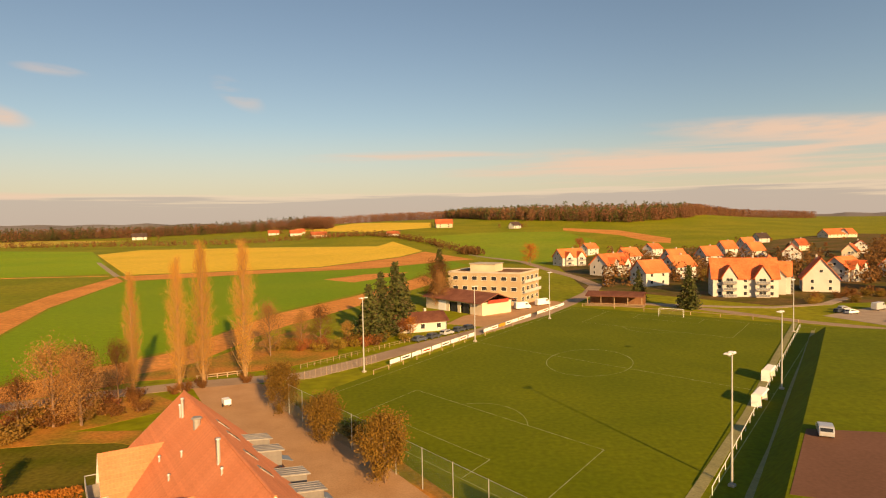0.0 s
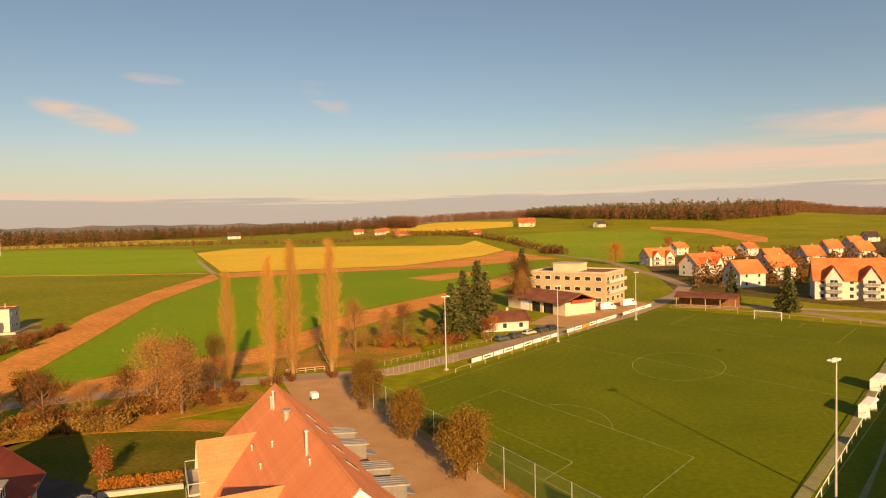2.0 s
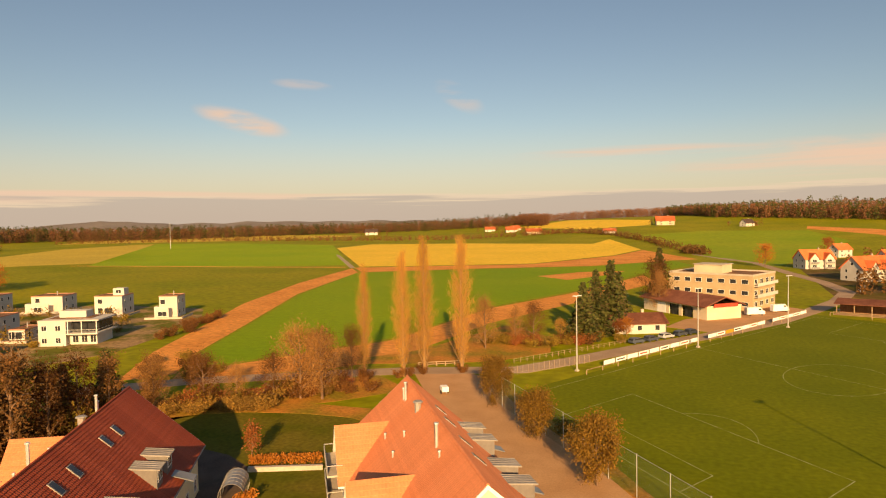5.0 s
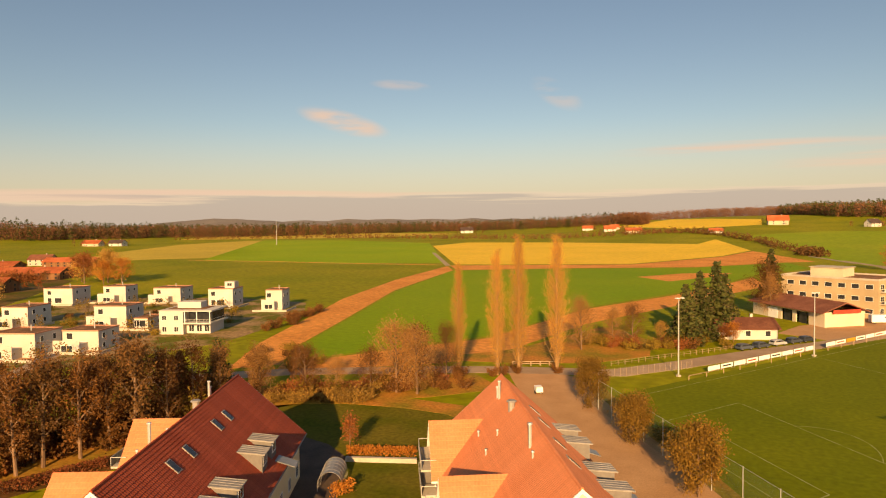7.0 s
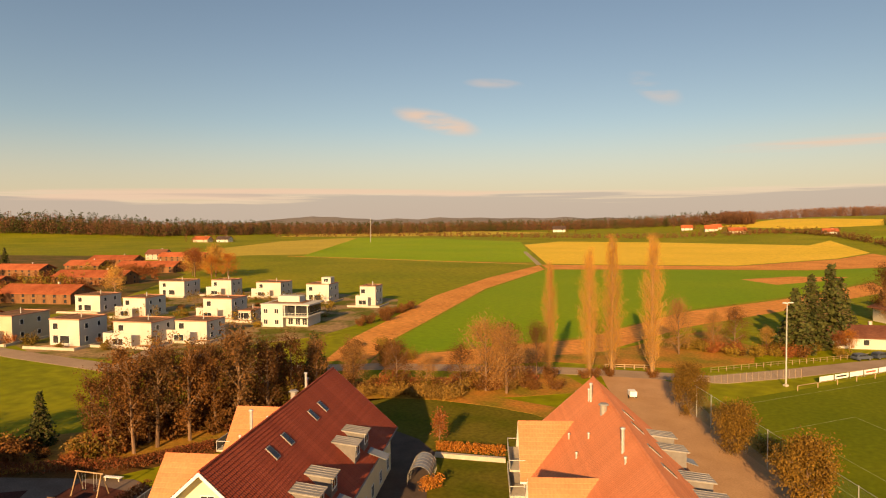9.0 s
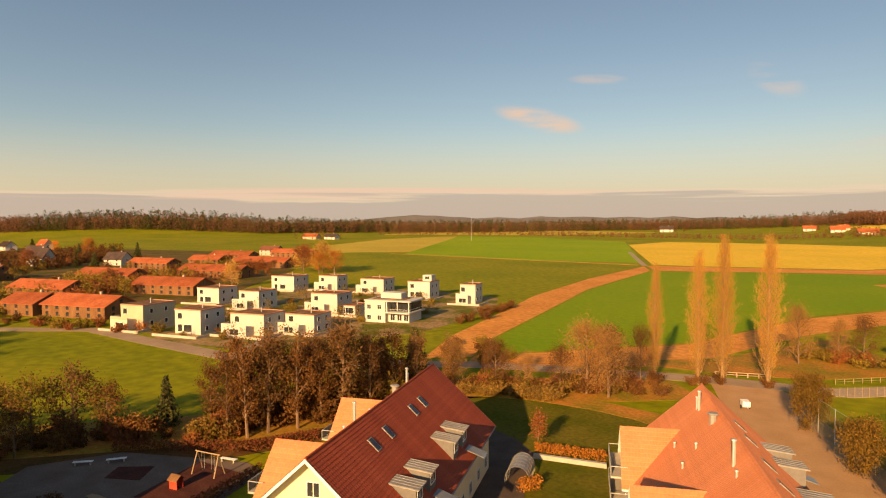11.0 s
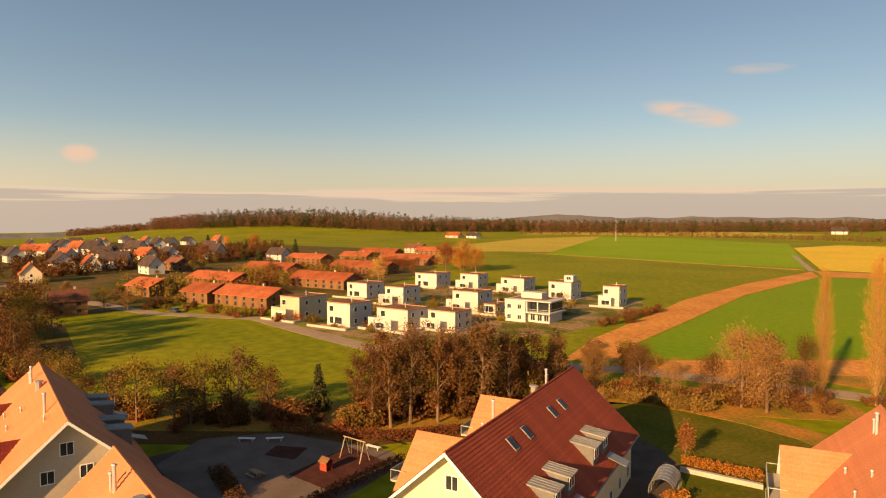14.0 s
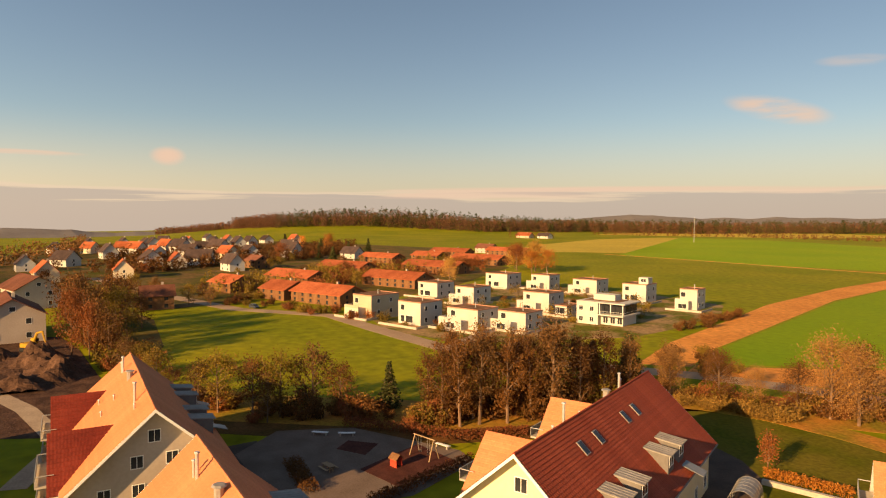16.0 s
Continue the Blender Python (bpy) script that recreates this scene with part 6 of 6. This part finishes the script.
def car(label, m, paint, van=False):
    c = thing("van" if van else "car", label, "car", m, "parked cars")
    H = 2.5 if van else 1.45
    if van:
        prof = [(-2.9, 0.35), (-2.9, 2.3), (-2.7, 2.5), (1.6, 2.5), (2.2, 1.6), (2.85, 1.3), (2.95, 0.4)]
    else:
        prof = [(-2.1, 0.35), (-2.12, 0.85), (-1.75, 1.35), (-1.4, 1.47), (0.4, 1.45), (1.05, 0.98), (1.95, 0.82), (2.1, 0.6), (2.08, 0.35)]
    bm = prism(prof, "y", -0.86, 0.86)
    bmesh.ops.bevel(bm, geom=list(bm.edges), offset=0.06, segments=2, affect='EDGES')
    b = part("body", bm, paint, c)
    if van:
        part("windscreen", prism([(1.66, 2.3), (2.2, 1.65), (2.24, 1.67), (1.70, 2.34)], "y", -0.75, 0.75), GLASS, b)
        part("side_window", boxes((0.8, 1.7, -0.88, -0.85, 1.6, 2.15)), GLASS, b)
    else:
        part("windscreen", prism([(0.46, 1.40), (1.02, 1.02), (1.06, 1.05), (0.50, 1.44)], "y", -0.72, 0.72), GLASS, b)
        part("rear_window", prism([(-1.78, 1.28), (-2.08, 0.92), (-2.11, 0.94), (-1.82, 1.32)], "y", -0.7, 0.7), GLASS, b)
        for sy in (-0.875, 0.855):
            part("side_window", prism([(-1.6, 0.98), (-1.35, 1.36), (0.35, 1.36), (0.85, 1.0)], "y", sy, sy + 0.02), GLASS, b)
    for wx in (-1.8 if van else -1.3, 1.9 if van else 1.3):
        for sy in (-0.82, 0.64):
            w = part("wheel", tube(bmesh.new(), [(wx, sy, 0.32), (wx, sy + 0.18, 0.32)], [0.32, 0.32], 14), DARK, c)
            part("hub", tube(bmesh.new(), [(wx, sy - 0.01, 0.32), (wx, sy + 0.19, 0.32)], [0.17, 0.17], 10), STEEL, w)
    for sy in (-0.65, 0.45):
        part("headlight", boxes((2.03 if not van else 2.88, 2.11 if not van else 2.97, sy, sy + 0.22, 0.62, 0.76)), CANOPY, b)
    return c


car("silver estate car parked on the court", pose(48, 81.4, 3.03, 0, 0, 65.3), CAR_SILVER)
car("white camper van parked in the yard", pose(26.8, 223, 0.05, 0, 0, 21), WHITE, True)
car("white camper van parked in the yard", pose(35.2, 232.3, 0.05, 0, 0, 31.2), WHITE, True)
for i, (x, y) in enumerate(((-6.5, 166.4), (-3.1, 170.3), (0.5, 175.3), (4, 179.8), (6.9, 183.2))):
    car("dark car parked behind the advertising boards", pose(x, y, 0.06, 0, 0, 48 + (i % 2) * 4), CAR_DARK if i != 2 else CAR_SILVER)
tr = thing("trailer", "small white box trailer beside the house", "trailer", pose(-37.5, 109.5, 0.05, 0, 0, -57.2))
part("box", boxes((-0.9, 0.9, -0.6, 0.6, 0.45, 1.35), bevel=0.05), WHITE, tr)
part("drawbar", boxes((0.9, 1.8, -0.05, 0.05, 0.45, 0.55)), STEEL, tr)
for sy in (-0.72, 0.57):
    part("wheel", tube(bmesh.new(), [(0, sy, 0.3), (0, sy + 0.15, 0.3)], [0.3, 0.3], 12), DARK, tr)
for i, (x, y) in enumerate(((74.4, 297.8), (76.4, 304.6), (78.4, 311.5), (123.4, 201.6), (127.5, 206.4), (-227.1, 44.2))):
    car("dark car parked beside the road" if i % 2 else "silver car parked beside the road", pose(x, y, 0.06, 0, 0, 70 if i < 3 else 20), CAR_DARK if i % 2 else CAR_SILVER)

for i in range(13):
    x, y = random.uniform(125, 176), random.uniform(175, 208)
    car("white car on the gravel parking area" if i % 3 else "white van on the gravel parking area", pose(x, y, 0.06, 0, 0, random.choice((20, 110, 30))), WHITE if i % 2 else CAR_SILVER, i % 3 == 0)

# garden canopy: curved panes on hoops
can = thing("garden_canopy", "curved translucent canopy on metal hoops beside the lawn", "canopy", pose(-46.7, 61.4, 0, 0, 0, 118.3))
prof = [(1.4 * math.cos(radians(a)), 0.9 + 1.4 * math.sin(radians(a))) for a in range(0, 181, 20)]
for k in range(6):
    xk = -2.4 + 0.96 * k
    part("hoop", tube(bmesh.new(), [(xk, 1.4, 0), *[(xk, p[0], p[1]) for p in prof], (xk, -1.4, 0)], [0.03] * (len(prof) + 2), 5), ZINC, can)
    if k < 5:
        raw("pane", [(xk + 0.06, p[0], p[1]) for p in prof] + [(xk + 0.9, p[0], p[1]) for p in prof], [(i, i + 1, len(prof) + i + 1, len(prof) + i) for i in range(len(prof) - 1)], CANOPY, can)

# playground things
sw = thing("swing_frame", "tall wooden swing frame on the play area", "swing", pose(-75.1, 36.1, 0.06, 0, 0, 18.8))
for sx in (-1.8, 1.8):
    for sy in (-0.9, 0.9):
        part("leg", tube(bmesh.new(), [(sx, sy, 0), (sx * 0.95, 0, 2.6)], [0.08, 0.07], 6), WOOD, sw)
part("beam", tube(bmesh.new(), [(-2.0, 0, 2.6), (2.0, 0, 2.6)], [0.08, 0.08], 6), WOOD, sw)
for sx in (-0.8, 0.8):
    s = part("swing_seat", boxes((sx - 0.25, sx + 0.25, -0.1, 0.1, 0.5, 0.55)), DARK, sw)
    for q in (-0.22, 0.22):
        part("chain", tube(bmesh.new(), [(sx + q, 0, 0.55), (sx + q, 0, 2.55)], [0.015, 0.015], 4), STEEL, s)
for x, y, a in ((-89.5, 26.5, 53), (-87.5, 29.8, 63), (-77, 39.8, 24)):
    o = thing("bench", "pale wooden bench on the playground", "bench", pose(x, y, 0.03, 0, 0, a), "benches")
    for k in range(3):
        part("slat", boxes((-1.2, 1.2, -0.3 + 0.2 * k, -0.13 + 0.2 * k, 0.42, 0.47)), WHITE, o)
    for sx in (-0.9, 0.9):
        part("leg", boxes((sx - 0.08, sx + 0.08, -0.25, 0.25, 0, 0.42)), CONCRETE, o)
tab = thing("picnic_table", "wooden picnic table in shade", "table", pose(-76.3, 23.6, 0.03, 0, 0, 13.1))
part("tabletop", boxes((-1.0, 1.0, -0.4, 0.4, 0.70, 0.75)), WOOD, tab)
for sy in (-0.75, 0.75):
    part("seat", boxes((-1.0, 1.0, sy - 0.14, sy + 0.14, 0.42, 0.46)), WOOD, tab)
for sx in (-0.7, 0.7):
    part("trestle", boxes((sx - 0.05, sx + 0.05, -0.8, 0.8, 0.36, 0.42), (sx - 0.05, sx + 0.05, -0.3, -0.2, 0, 0.7), (sx - 0.05, sx + 0.05, 0.2, 0.3, 0, 0.7)), WOOD, tab)
spr = thing("spring_rider", "small red play house in the dark bark", "play equipment", pose(-73.8, 31.6, 0.06, 0, 0, 18.6))
part("panel", boxes((-0.6, 0.6, -0.5, -0.4, 0, 1.1), (-0.6, 0.6, 0.4, 0.5, 0, 1.1)), RED_PAINT, spr)
part("roof", prism([(-0.7, 1.05), (0, 1.6), (0.7, 1.05), (0.7, 0.98), (0, 1.5), (-0.7, 0.98)], "x", -0.75, 0.75), TIMBER, spr)

# building site with an excavator
sheet("building_site", [(-203.2, -34.1), (-193.8, -11.4), (-172.4, -6.4), (-132.6, -0.7), (-112.7, 2.9), (-103.6, -3.9), (-108.2, -15.2), (-129.6, -42.6), (-168.6, -62.5)], 0.06, MUD, "churned dark earth of a building site")
HEAPS = ((-158.9, -13.2, 4.2, 6.5, 4.5), (-146.7, -8.9, 3.6, 5.5, 3.6), (-138.8, -15, 2.4, 5.0, 4.5), (-118.3, -9.3, 2.6, 5.0, 2.6), (-128.3, -13.4, 1.2, 3.5, 3.0), (-170.2, -23.6, 2.6, 6.0, 4.0))
bm = bmesh.new()
grid = []
for ix in range(96):
    row = []
    for iy in range(72):
        x, y = -205 + ix * 0.75, -41 + iy * 0.75
        z = sum(h * math.exp(-((x - a) / sx) ** 2 - ((y - b) / sy) ** 2) for a, b, h, sx, sy in HEAPS)
        n = noise.fractal(Vector((x, y, 0)) * 0.28, 1.0, 2.0, 4)
        row.append(bm.verts.new((x, y, z * (1 + 0.55 * n) + 0.25 * n * min(1, z) - 0.25)))
    grid.append(row)
for ix in range(95):
    for iy in range(71):
        q = (grid[ix][iy], grid[ix + 1][iy], grid[ix + 1][iy + 1], grid[ix][iy + 1])
        if max(v.co.z for v in q) > 0:
            bm.faces.new(q)
bmesh.ops.delete(bm, geom=[v for v in bm.verts if not v.link_faces], context='VERTS')
tagged(part("spoil_heap", bm, MUD), "heaps of dug dark earth", "earth", "", "stuff")
ex = thing("excavator", "yellow tracked excavator with a raised arm", "excavator", pose(-175.5, -16.4, 0.1, 0, 0, 50.3) @ Matrix.Scale(1.05, 4))
for sy in (-1.3, 0.8):
    part("track", boxes((-1.9, 1.9, sy, sy + 0.5, 0, 0.85), bevel=0.2), DARK, ex)
part("body", boxes((-1.7, 0.9, -1.2, 1.2, 0.95, 1.9), bevel=0.12), YELLOW_PAINT, ex)
cab = part("cab", boxes((-0.2, 1.1, 0.2, 1.2, 1.9, 2.9), bevel=0.1), YELLOW_PAINT, ex)
part("pane", boxes((-0.1, 1.15, 0.3, 1.22, 2.1, 2.75)), GLASS, cab)
part("boom", tube(bmesh.new(), [(0.8, -0.3, 1.5), (2.2, -0.3, 4.2), (3.6, -0.3, 4.6)], [0.3, 0.28, 0.2], 6), YELLOW_PAINT, ex)
part("arm", tube(bmesh.new(), [(3.5, -0.3, 4.7), (4.3, -0.3, 2.2)], [0.22, 0.15], 6), YELLOW_PAINT, ex)
part("bucket", boxes((3.8, 4.7, -0.8, 0.2, 1.4, 2.2), bevel=0.15), DARK, ex)
mast = thing("radio_mast", "slim lattice mast far across the fields", "mast", pose(-630, 710, land(-630, 710)))
part("pole", tube(bmesh.new(), [(0, 0, 0), (0, 0, 34)], [0.35, 0.15], 6), STEEL, mast)
